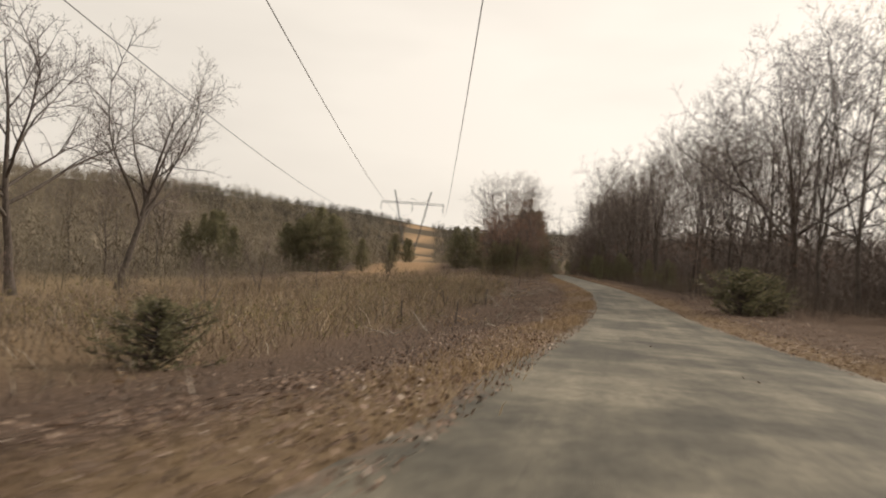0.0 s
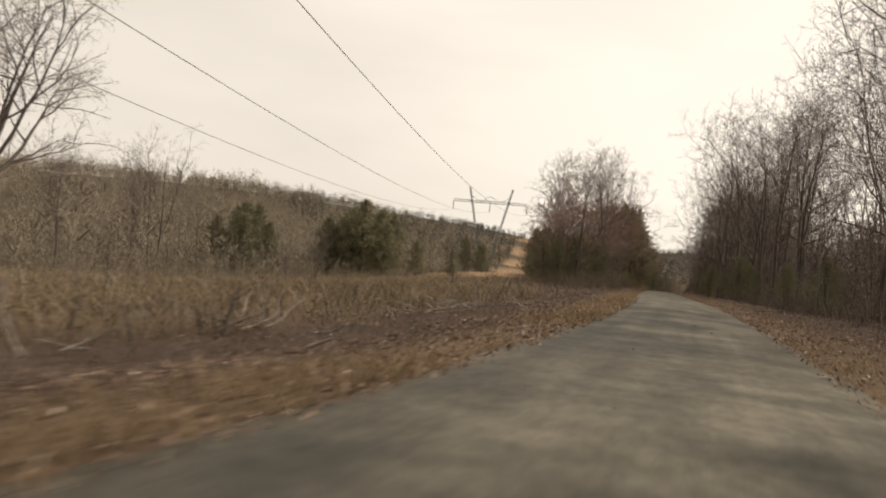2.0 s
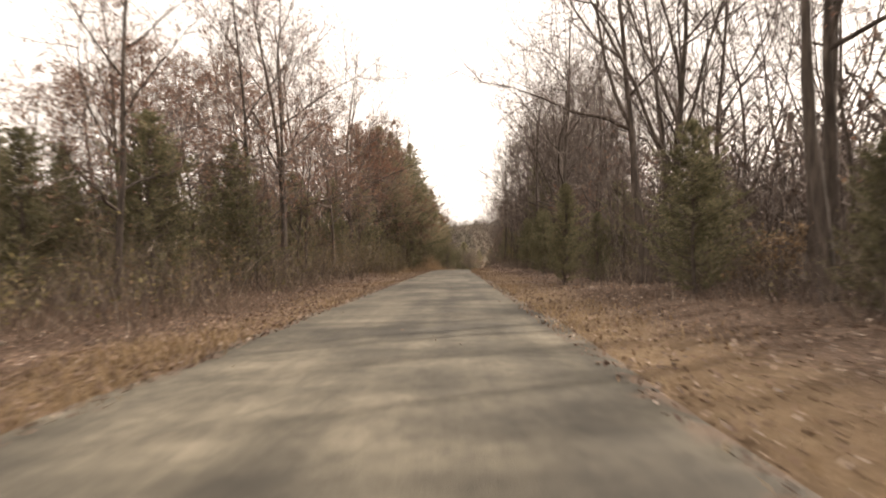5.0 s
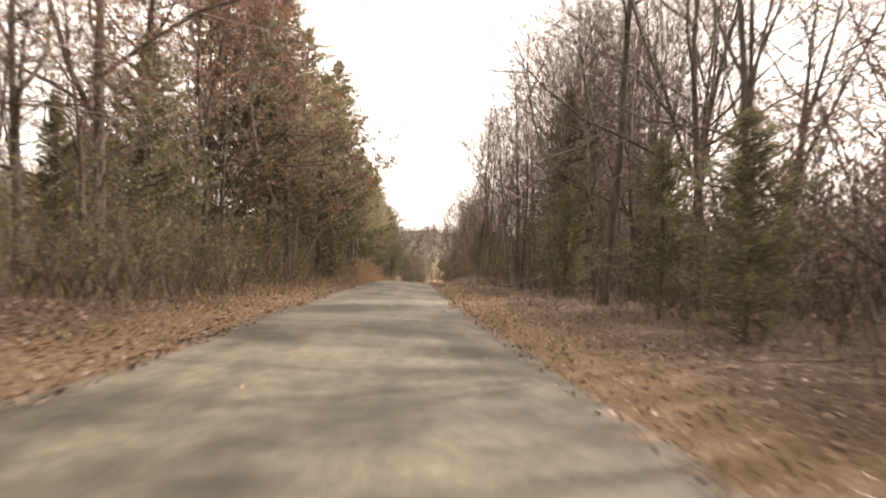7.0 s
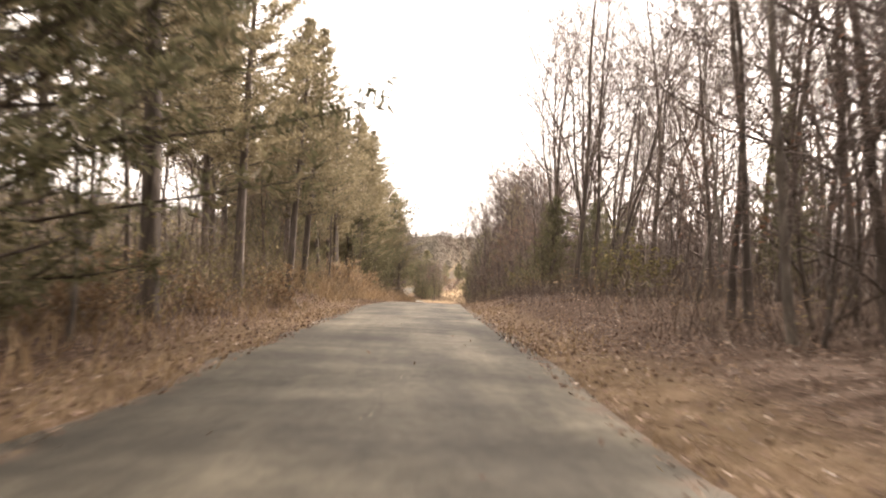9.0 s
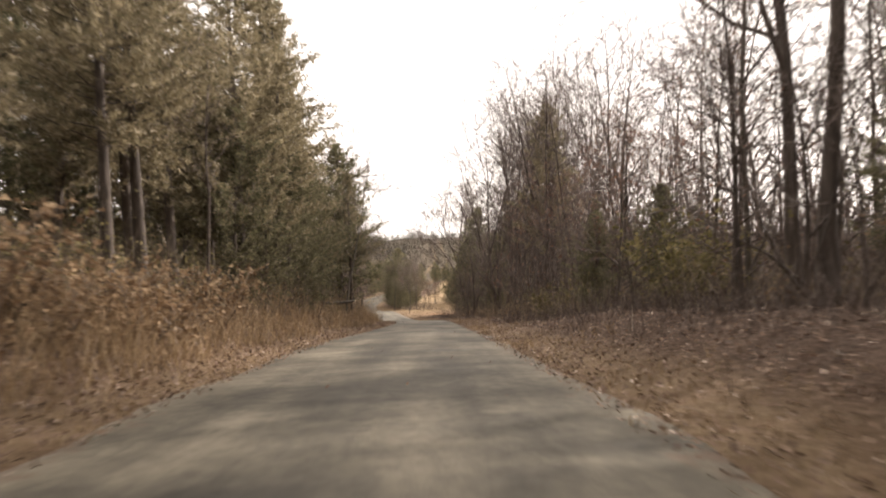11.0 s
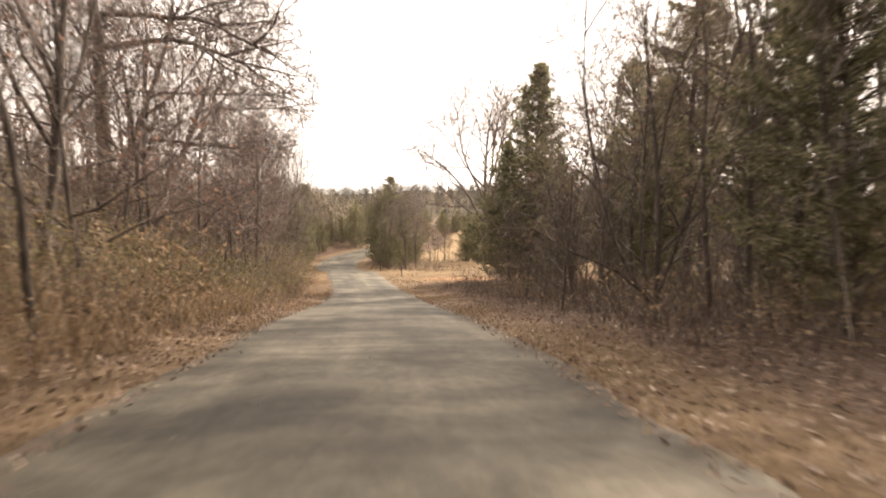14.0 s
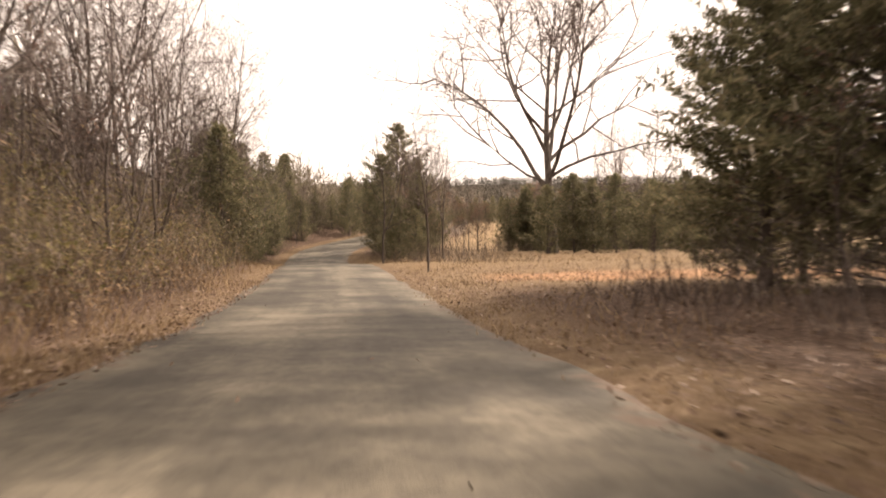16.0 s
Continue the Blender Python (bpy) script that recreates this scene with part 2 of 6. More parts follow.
def asphalt_material():
    """Old patched asphalt: stone grain, long wheel-worn streaks, darker patches, cracks, and cross bands painted as
    tree shade.
    """
    m = bpy.data.materials.new("worn_asphalt")
    m.use_nodes = True
    n, l = m.node_tree.nodes, m.node_tree.links
    b = n["Principled BSDF"]
    tc = n.new("ShaderNodeTexCoord")
    uv = n.new("ShaderNodeAttribute")
    uv.attribute_name = "along"                    # across, along the road in metres

    def noise_of(scale, detail, stretch=(1, 1, 1), src=None):
        mp = n.new("ShaderNodeMapping")
        mp.inputs["Scale"].default_value = stretch
        l.new(src or uv.outputs["Vector"], mp.inputs["Vector"])
        t = n.new("ShaderNodeTexNoise")
        t.inputs["Scale"].default_value, t.inputs["Detail"].default_value = scale, detail
        l.new(mp.outputs["Vector"], t.inputs["Vector"])
        return t.outputs["Fac"]

    def mapped(v, a, bb, c, d):
        r = n.new("ShaderNodeMapRange")
        for k, x in zip(("From Min", "From Max", "To Min", "To Max"), (a, bb, c, d)):
            r.inputs[k].default_value = x
        l.new(v, r.inputs["Value"])
        return r.outputs["Result"]

    def times(a, c):
        k = n.new("ShaderNodeMath")
        k.operation = "MULTIPLY"
        l.new(a, k.inputs[0])
        l.new(c, k.inputs[1])
        return k.outputs[0]

    grain = noise_of(60, 4)
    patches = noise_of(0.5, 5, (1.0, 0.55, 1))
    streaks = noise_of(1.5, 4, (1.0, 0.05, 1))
    # bands across the lane: tree shade put into the colour as noise
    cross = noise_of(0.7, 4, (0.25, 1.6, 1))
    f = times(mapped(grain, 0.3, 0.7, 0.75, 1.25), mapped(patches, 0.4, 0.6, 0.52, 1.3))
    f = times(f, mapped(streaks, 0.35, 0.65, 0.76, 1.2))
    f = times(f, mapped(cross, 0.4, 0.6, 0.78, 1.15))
    f = times(f, mapped(noise_of(7, 5, (1.0, 0.6, 1)), 0.35, 0.65, 0.82, 1.18))
    vor = n.new("ShaderNodeTexVoronoi")
    vor.feature = "DISTANCE_TO_EDGE"
    vor.inputs["Scale"].default_value = 0.45
    l.new(uv.outputs["Vector"], vor.inputs["Vector"])
    f = times(f, mapped(vor.outputs["Distance"], 0.0, 0.006, 0.82, 1.0))
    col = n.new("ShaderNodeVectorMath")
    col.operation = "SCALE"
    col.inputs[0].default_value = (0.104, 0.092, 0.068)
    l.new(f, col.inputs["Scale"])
    sep = n.new("ShaderNodeSeparateXYZ")
    l.new(uv.outputs["Vector"], sep.inputs[0])
    ragged = n.new("ShaderNodeMath")
    ragged.operation = "ADD"
    l.new(sep.outputs["Z"], ragged.inputs[0])
    l.new(mapped(noise_of(2.2, 6), 0.3, 0.7, -0.14, 0.14), ragged.inputs[1])
    dirt = n.new("ShaderNodeMix")
    dirt.data_type = "RGBA"
    dirt.inputs["B"].default_value = (0.12, 0.08, 0.054, 1)
    l.new(mapped(ragged.outputs[0], 0.86, 1.0, 0.0, 0.9), dirt.inputs["Factor"])
    l.new(col.outputs[0], dirt.inputs["A"])
    l.new(dirt.outputs["Result"], b.inputs["Base Color"])
    b.inputs["Roughness"].default_value = 0.75
    b.inputs["Specular IOR Level"].default_value = 0.35
    bp = n.new("ShaderNodeBump")
    bp.inputs["Strength"].default_value, bp.inputs["Distance"].default_value = 0.4, 0.02
    l.new(grain, bp.inputs["Height"])
    l.new(bp.outputs["Normal"], b.inputs["Normal"])
    return m


# ---------------------------------------------------------------- the lie of the land
def smooth_line(ys, vs, sigma=5.0):
    s = np.arange(-1200.0, 2000.0, 1.0)
    v = np.interp(s, ys, vs)
    k = np.exp(-0.5 * (np.arange(-20, 21) / sigma) ** 2)
    k /= k.sum()
    v = np.convolve(np.pad(v, 20, mode="edge"), k, mode="valid")
    return lambda y: np.interp(y, s, v)


# the middle of the road and its height, by distance along y
EDGE_Y = [-300, -80, 0, 6, 19, 28, 40, 58, 70, 82, 92, 106, 144, 160, 170, 180, 190, 213, 240, 258, 270, 283, 299, 311, 324, 340, 362, 376, 390, 405, 415, 427, 445, 486, 560, 700]
edge_l = smooth_line(EDGE_Y, [-24, -6, 5.8, 6.3, 7.4, 8.4, 9.6, 10.3, 10.0, 9.6, 9.0, 7.9, 6.5, 6.1, 5.8, 5.5, 5.1, 4.2, 3.8, 5.1, 5.6, 4.8, 2.9, 2.2, 1.5, -0.6, -4.0, -6.8, -9.6, -10.8, -8.0, -3.6, -0.8, 2, 8, 20], 4.0)
edge_r = smooth_line(EDGE_Y, [-10, 4, 13.6, 14.1, 14.6, 14.8, 14.9, 15.0, 14.9, 14.7, 14.2, 13.5, 11.8, 10.9, 10.5, 10.4, 10.2, 9.8, 10.2, 10.2, 10.2, 10.1, 9.5, 8.8, 7.2, 5.1, 2.0, -0.2, -3.0, -3.6, -0.6, 3.8, 6.4, 9.2, 15.2, 27], 4.0)


def cx(y):
    """The middle of the road."""
    return (edge_l(y) + edge_r(y)) / 2


def hw(y):
    """Half the road's width."""
    return (edge_r(y) - edge_l(y)) / 2


def across(y, u):
    """x at u metres from the middle of a road 5 m wide, carried out to this road's true width."""
    u = np.asarray(u, float)
    return cx(y) + np.where(np.abs(u) < 2.5, u * hw(y) / 2.5, u + np.sign(u) * (hw(y) - 2.5))


zr = smooth_line([-300, -80, 0, 10, 19, 29, 39, 49, 59, 69, 88, 102, 144, 158, 172, 190, 213, 227, 247, 266, 286, 306, 316, 330, 345, 362, 376, 390, 405, 427, 445, 486, 560, 700],
                 [6, 1.0, -2.3, -2.8, -3.24, -3.57, -3.75, -3.75, -3.72, -3.78, -3.89, -4.0, -4.36, -4.46, -4.6, -4.9, -5.43, -5.97, -6.93, -7.89, -9.02, -10.48, -11.19, -11.75, -11.95, -12.05, -12.95, -13.2, -12.3, -10.5, -10.2, -9.8, -9.5, -9.5], 3.0)


def ss(t):
    t = np.clip(t, 0.0, 1.0)
    return t * t * (3 - 2 * t)


def strip_mid(y):
    """The middle of the cleared strip under the power line."""
    return -2.0 - 0.186 * y


def wobble(x, y):
    return (np.sin(x * 0.9 + 1.3 * np.sin(y * 0.37)) * np.sin(y * 0.8 + 1.7 * np.sin(x * 0.31)) * 0.06
            + np.sin(x * 0.23 + y * 0.11) * np.sin(y * 0.19 - x * 0.07 + 2.0) * 0.12)


def gz(x, y):
    """Height of the ground."""
    x, y = np.asarray(x, float), np.asarray(y, float)
    u, r = x - cx(y), zr(y)
    half = hw(y)
    dl, dr = np.maximum(-u - half, 0), np.maximum(u - half, 0)
    field = 1 - ss((y - 95) / 30)
    bank = ss((y - 196) / 22) * (1 - ss((y - 285) / 25))
    middle = np.clip(1 - field - bank, 0, 1)
    left = field * -(0.12 * ss(dl / 1.5) + 1.0 * ss((dl - 1) / 8) + 2.4 * ss((dl - 8) / 45))
    left = left + bank * (0.95 * ss((dl - 0.4) / 4.5) + 0.5 * ss((dl - 6) / 10))
    left = left + middle * (0.25 * ss((dl - 0.5) / 5) - 2.5 * ss((dl - 14) / 30) * (1 - ss((y - 300) / 40)))
    left = left + 2.2 * ss((y - 305) / 30) * ss((dl - 1.5) / 9) * (1 - ss((dl - 25) / 20))
    rbank = ss((y - 192) / 16) * (1 - ss((y - 238) / 16))
    right = 0.12 * ss((dr - 0.3) / 3) + rbank * 0.8 * ss((dr - 0.6) / 3.5) + 0.5 * ss((dr - 6) / 20) * (1 - ss((y - 310) / 25))
    right = right + ss((dr - 1.5) / 8) * (0.6 * ss((y - 364) / 12) * (1 - ss((y - 392) / 12)) - 0.5 * ss((y - 388) / 15) - 1.1 * ss((y - 404) / 18) * (1 - ss((y - 430) / 50)) + 1.4 * ss((y - 440) / 60))
    near = r + left + right
    s = -62 - 0.04 * y - x
    amp = 13.5 + 36 * ss(y / 600)
    far = -9.5 + amp * ss(s / 250)
    w = ss((dl - 30) / 60)
    z = near * (1 - w) + far * w
    z = z + 45 * ss((y - 470) / 640) * (0.9 + 0.1 * np.sin(x * 0.006 + 1.0)) * (1 - 0.6 * w * ss(s / 250))
    z = z + 26 * ss((np.abs(x) - 420) / 500) * (1 - ss((y - 500) / 300))
    return z + wobble(x, y) * ss((np.abs(u) - half - 0.1) / 2.0)


def gz1(x, y):
    return float(gz(x, y))


def mesh_object(name, verts, faces, mat, parent=None, label="", smooth=False):
    me = bpy.data.meshes.new(name)
    me.from_pydata(verts, [], faces)
    me.materials.append(mat)
    if smooth:
        me.polygons.foreach_set("use_smooth", np.ones(len(me.polygons), dtype=bool))
    me.update()
    ob = new(name, me)
    if parent is not None:
        ob.parent = parent
    return tagged(ob, label)


def build_ground():
    us = [0.0, 1.3, 2.2, 2.6, 3.1, 3.7, 4.4, 5.2, 6.2, 7.5, 9, 11, 13.5, 17, 21, 26, 32, 40, 50, 62, 76, 92, 112, 136, 165, 200, 245, 300, 370, 460, 580, 740, 1000, 1500, 2400]
    us = np.array([-v for v in us[:0:-1]] + us)
    ys = np.concatenate([np.arange(-2000, -120, 160), np.arange(-120, -10, 5), np.arange(-10, 420, 1.5), np.arange(420, 700, 6), np.arange(700, 1500, 25), np.arange(1500, 4000, 200)])
    U, Y = np.meshgrid(us, ys)
    X = across(Y, U)
    Z = gz(X, Y)
    Z = Z - 0.08 * (np.abs(U) < 2.25)
    v = np.stack([X, Y, Z], -1).reshape(-1, 3)
    k = len(us)
    i = np.arange(len(ys) - 1)[:, None] * k + np.arange(k - 1)[None]
    f = np.stack([i, i + 1, i + k + 1, i + k], -1).reshape(-1, 4)
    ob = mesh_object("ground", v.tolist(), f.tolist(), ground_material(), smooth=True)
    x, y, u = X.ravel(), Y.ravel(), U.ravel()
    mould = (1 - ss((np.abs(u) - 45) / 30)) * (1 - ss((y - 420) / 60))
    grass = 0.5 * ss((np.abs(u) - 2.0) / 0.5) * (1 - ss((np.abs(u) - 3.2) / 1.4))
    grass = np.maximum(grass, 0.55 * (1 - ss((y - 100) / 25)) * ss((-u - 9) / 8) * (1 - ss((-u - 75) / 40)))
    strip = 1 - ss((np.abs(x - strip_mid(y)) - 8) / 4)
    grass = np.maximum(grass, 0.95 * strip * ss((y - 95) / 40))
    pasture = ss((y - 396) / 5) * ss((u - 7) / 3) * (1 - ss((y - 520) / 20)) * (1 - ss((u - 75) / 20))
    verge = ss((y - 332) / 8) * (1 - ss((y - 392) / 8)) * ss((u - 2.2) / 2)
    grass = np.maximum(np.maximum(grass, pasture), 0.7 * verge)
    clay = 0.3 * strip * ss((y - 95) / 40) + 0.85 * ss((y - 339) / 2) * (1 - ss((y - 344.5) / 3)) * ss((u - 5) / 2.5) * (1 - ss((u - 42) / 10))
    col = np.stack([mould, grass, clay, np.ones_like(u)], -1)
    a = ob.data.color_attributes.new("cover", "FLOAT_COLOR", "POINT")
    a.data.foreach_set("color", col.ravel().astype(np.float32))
    return tagged(ob, "leaf-strewn ground with dry grass verges and wooded slopes", "ground", kind="structure")


def build_road():
    ys = np.arange(-90, 505, 0.5)
    us = np.array([-2.62, -2.35, -1.6, -0.8, 0, 0.8, 1.6, 2.35, 2.62])
    mids, halves = cx(ys), hw(ys)
    rng = np.random.RandomState(4)
    e1 = np.convolve(rng.uniform(-1, 1, len(ys) + 6), np.ones(5) / 5, "valid")[: len(ys)] * 0.14 + 0.11 * np.sin(ys * 0.9 + 2 * np.sin(ys * 0.23))
    e2 = np.convolve(rng.uniform(-1, 1, len(ys) + 6), np.ones(5) / 5, "valid")[: len(ys)] * 0.14 + 0.11 * np.sin(ys * 0.7 + 2 * np.sin(ys * 0.31 + 1))
    verts, along = [], []
    for j, y in enumerate(ys):
        for i, u in enumerate(us):
            uu = u * halves[j] / 2.5
            if i < 2:
                uu = uu + e1[j]
            if i > 6:
                uu = uu + e2[j]
            crown = 0.03 * (1 - (u / 2.6) ** 2)
            z = float(zr(y)) + crown + (-0.06 if i in (0, 8) else 0.0)
            verts.append((mids[j] + uu, y, z))
            along.append((uu, y, abs(u) / 2.62))
    k = len(us)
    faces = [(j * k + i, j * k + i + 1, (j + 1) * k + i + 1, (j + 1) * k + i) for j in range(len(ys) - 1) for i in range(k - 1)]
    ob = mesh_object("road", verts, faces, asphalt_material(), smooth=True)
    a = ob.data.attributes.new("along", "FLOAT_VECTOR", "POINT")
    a.data.foreach_set("vector", np.array(along, dtype=np.float32).ravel())
    return tagged(ob, "narrow worn grey asphalt lane with patched surface", "road", kind="structure")


build_ground()
build_road()


# ---------------------------------------------------------------- building blocks for plants
class Shape:
    """Collects vertices and faces of one mesh."""

    def __init__(self):
        self.v, self.f = [], []

    def tube(self, pts, radii, sides=5):
        base = len(self.v)
        n = len(pts)
        for i, (p, r) in enumerate(zip(pts, radii)):
            d = (pts[min(i + 1, n - 1)] - pts[max(i - 1, 0)]).normalized()
            a = d.orthogonal().normalized()
            b = d.cross(a)
            for k in range(sides):
                t = 2 * math.pi * k / sides
                q = p + (a * math.cos(t) + b * math.sin(t)) * r
                self.v.append((q.x, q.y, q.z))
        for i in range(n - 1):
            for k in range(sides):
                o, k2 = base + i * sides, (k + 1) % sides
                self.f.append((o + k, o + k2, o + sides + k2, o + sides + k))
        tip = len(self.v)
        e = pts[-1] + (pts[-1] - pts[-2]) * 0.15
        self.v.append((e.x, e.y, e.z))
        o = base + (n - 1) * sides
        for k in range(sides):
            self.f.append((o + k, o + (k + 1) % sides, tip))

    def spike(self, p, q, r):
        """A thin three-sided twig."""
        d = (q - p).normalized()
        a = d.orthogonal().normalized() * r
        b = d.cross(a)
        base = len(self.v)
        for w in (p + a, p - a * 0.5 + b * 0.87, p - a * 0.5 - b * 0.87, q):
            self.v.append((w.x, w.y, w.z))
        self.f += [(base, base + 1, base + 3), (base + 1, base + 2, base + 3), (base + 2, base, base + 3)]

    def twig(self, p, q, r):
        """The finest twigs: one slender blade each."""
        d = q - p
        a = d.orthogonal().normalized()
        w = (a + d.cross(a).normalized() * ((p.x * 7.3 + p.z * 5.1) % 2 - 1)).normalized() * r
        base = len(self.v)
        for e in (p + w, p - w, q):
            self.v.append((e.x, e.y, e.z))
        self.f.append((base, base + 1, base + 2))

    def leaf(self, p, along, across):
        base = len(self.v)
        for w in (p - across * 0.6, p + along, p + along * 0.4 + across * 0.9):
            self.v.append((w.x, w.y, w.z))
        self.f.append((base, base + 1, base + 2))

    def needle(self, p, along, across):
        base = len(self.v)
        for w in (p - across, p + across, p + along):
            self.v.append((w.x, w.y, w.z))
        self.f.append((base, base + 1, base + 2))

    def done(self, name, mat, parent=None, label="", smooth=False):
        return mesh_object(name, self.v, self.f, mat, parent, label, smooth)


def rand_dir(rng):
    while True:
        v = Vector((rng.uniform(-1, 1), rng.uniform(-1, 1), rng.uniform(-1, 1)))
        if 0.05 < v.length < 1:
            return v.normalized()


def bend(rng, start, direction, length, steps, up=0.1, wild=0.15):
    pts, d = [start], direction.normalized()
    for _ in range(steps):
        d = (d + rand_dir(rng) * wild + Vector((0, 0, up))).normalized()
        pts.append(pts[-1] + d * (length / steps))
    return pts


def branch_out(rng, crown, foliage, pts, r, length, counts, thick=1.0, leaves=0.0, leaf_n=6, rise=0.06, first=0.22):
    """Covers one limb with boughs, twigs and fine tips; counts: how many of each grow on the one before."""
    boughs, twigs, tips, fine = counts
    n = len(pts) - 1
    roll = rng.uniform(0, 6.28)
    up = Vector((0, 0, rise))

    def side(axis, angle):
        a = axis.orthogonal().normalized()
        b = axis.cross(a)
        return a * math.cos(angle) + b * math.sin(angle)

    for s in range(boughs):
        t = first + (1 - first) * (s + 0.15 + 0.7 * rng.random()) / boughs
        i = min(int(t * n), n - 1)
        p = pts[i].lerp(pts[i + 1], t * n - i)
        axis = (pts[i + 1] - pts[i]).normalized()
        roll += 2.2 + rng.uniform(-0.5, 0.5)
        spread = rng.uniform(0.6, 1.15)
        d = (axis * math.cos(spread) + side(axis, roll) * math.sin(spread) + up).normalized()
        ln = length * (0.62 - 0.36 * t) * rng.uniform(0.75, 1.2)
        bp = bend(rng, p, d, ln, 3, up=0.03, wild=0.28)
        rb = min(r * 0.45, 0.008 * ln + 0.012) * thick ** 0.5
        crown.tube(bp, [max(rb * (1 - 0.7 * k / 3), 0.008 * thick) for k in range(4)], 3)
        roll2 = rng.uniform(0, 6.28)
        for w in range(twigs):
            tt = 0.18 + 0.82 * (w + rng.random()) / twigs
            k = min(int(tt * 3), 2)
            q = bp[k].lerp(bp[k + 1], tt * 3 - k)
            ax = (bp[k + 1] - bp[k]).normalized()
            roll2 += 2.3 + rng.uniform(-0.5, 0.5)
            dd = (ax * 0.68 + side(ax, roll2) * 0.74 + up).normalized()
            tl = ln * (0.6 - 0.3 * tt) * rng.uniform(0.7, 1.25)
            mid = q + dd * tl * 0.55
            end = mid + (dd + rand_dir(rng) * 0.3 + up).normalized() * tl * 0.45
            crown.spike(q, mid + (end - mid) * 0.15, 0.013 * thick)
            crown.twig(mid, end, 0.011 * thick)
            for v in range(tips):
                f = 0.15 + 0.85 * (v + rng.random()) / tips
                o = q.lerp(mid, f / 0.55) if f < 0.55 else mid.lerp(end, (f - 0.55) / 0.45)
                e = (dd * 0.65 + rand_dir(rng) * 0.75 + up).normalized()
                l3 = tl * rng.uniform(0.25, 0.55)
                far = o + e * l3
                crown.twig(o, far, 0.0085 * thick)
                for _ in range(fine):
                    g = o.lerp(far, rng.uniform(0.15, 0.85))
                    crown.twig(g, g + (e * 0.7 + rand_dir(rng) * 0.65 + up).normalized() * l3 * rng.uniform(0.3, 0.6), 0.0065 * thick)
                if leaves and rng.random() < leaves:
                    for _ in range(leaf_n):
                        g = o.lerp(far, rng.uniform(0.1, 1.1)) + rand_dir(rng) * 0.08
                        foliage.leaf(g, rand_dir(rng) * rng.uniform(0.07, 0.13), rand_dir(rng) * rng.uniform(0.05, 0.09))


def bare_tree(seed, height=18.0, limbs=12, low=0.32, spread=0.30, lean=0.04, counts=(6, 5, 4, 1), leaves=0,
              bark=BARK, leaf_mat=OAK_LEAF, forked=0, label="", name="bare_tree", girth=0.72, thick=1.0, leaf_n=2, open_fork=0.75, arch=0.10):
    """A leafless broadleaf tree: trunk, leaders and limbs that fill a rounded crown, and boughs down to the finest tips."""
    rng = random.Random(seed)
    root = new(name)
    trunk, crown, foliage = Shape(), Shape(), Shape()
    r0 = height * 0.0115 * girth
    lead = bend(rng, Vector((0, 0, -0.3)), Vector((rng.uniform(-lean, lean), rng.uniform(-lean, lean), 1)), height * 0.93, 9, up=0.12, wild=0.09)
    rad = [r0 * (1.35 if i == 0 else 1.0) * (1 - 0.95 * (i / 9) ** 0.9) + 0.012 for i in range(10)]
    trunk.tube(lead, rad, 8)

    def at(t):
        f = t * 9
        i = min(int(f), 8)
        return lead[i].lerp(lead[i + 1], f - i), rad[i] + (rad[i + 1] - rad[i]) * (f - i)

    for k in range(forked):
        p, r = at(low + 0.05 * k)
        ang = k * 2.4 + rng.uniform(-0.4, 0.4)
        d = Vector((math.cos(ang) * open_fork, math.sin(ang) * open_fork, 1.0))
        ln = (height - p.z) * rng.uniform(0.78, 1.0) * (1 + 0.15 * open_fork)
        pts = bend(rng, p, d, ln, 8, up=arch, wild=0.17)
        trunk.tube(pts, [max(r * 0.66 * (1 - 0.88 * j / 8), 0.018) for j in range(9)], 6)
        for m in range(5):
            t = 0.25 + 0.65 * (m + rng.random()) / 5
            i = min(int(t * 8), 7)
            q = pts[i].lerp(pts[i + 1], t * 8 - i)
            dd = (pts[i + 1] - pts[i]).normalized() + rand_dir(rng) * 0.75
            ll = ln * rng.uniform(0.3, 0.48)
            lp = bend(rng, q, dd, ll, 5, up=0.06, wild=0.22)
            trunk.tube(lp, [max(r * 0.3 * (1 - 0.85 * j / 5), 0.012) for j in range(6)], 4)
            branch_out(rng, crown, foliage, lp, r * 0.3, ll, counts, thick, leaves, leaf_n)
        branch_out(rng, crown, foliage, pts[3:], r * 0.35, ln * 0.45, counts, thick, leaves, leaf_n)
    for k in range(limbs):
        t = low + (0.95 - low) * (k + rng.random()) / limbs
        rel = (t - low) / (1 - low)
        p, r = at(t)
        ang = k * 2.399 + rng.uniform(-0.5, 0.5)
        steep = math.radians(68 - 44 * rel + rng.uniform(-12, 10))
        d = Vector((math.cos(ang) * math.sin(steep), math.sin(ang) * math.sin(steep), math.cos(steep)))
        ln = height * spread * rng.uniform(0.85, 1.15) * (0.95 + 0.5 * math.sin(math.pi * min(1, 0.25 + rel))) * (1 - 0.25 * rel)
        pts = bend(rng, p, d, ln, 6, up=0.035, wild=0.26)
        r1 = min(r * 0.6, 0.0115 * ln + 0.02)
        trunk.tube(pts, [max(r1 * (1 - 0.87 * j / 6), 0.011) for j in range(7)], 4)
        branch_out(rng, crown, foliage, pts, r1, ln, counts, thick, leaves, leaf_n)
    branch_out(rng, crown, foliage, lead[7:], rad[7], height * 0.2, counts, thick, leaves, leaf_n)
    trunk.done("trunk", bark, root, smooth=True)
    crown.done("crown", TWIG, root)
    if foliage.f:
        tagged(foliage.done("foliage", leaf_mat, root, "withered brown leaves still hanging"), kind="stuff")
    return tagged(root, label or "tall leafless broadleaf tree with grey-brown bark", "tree")


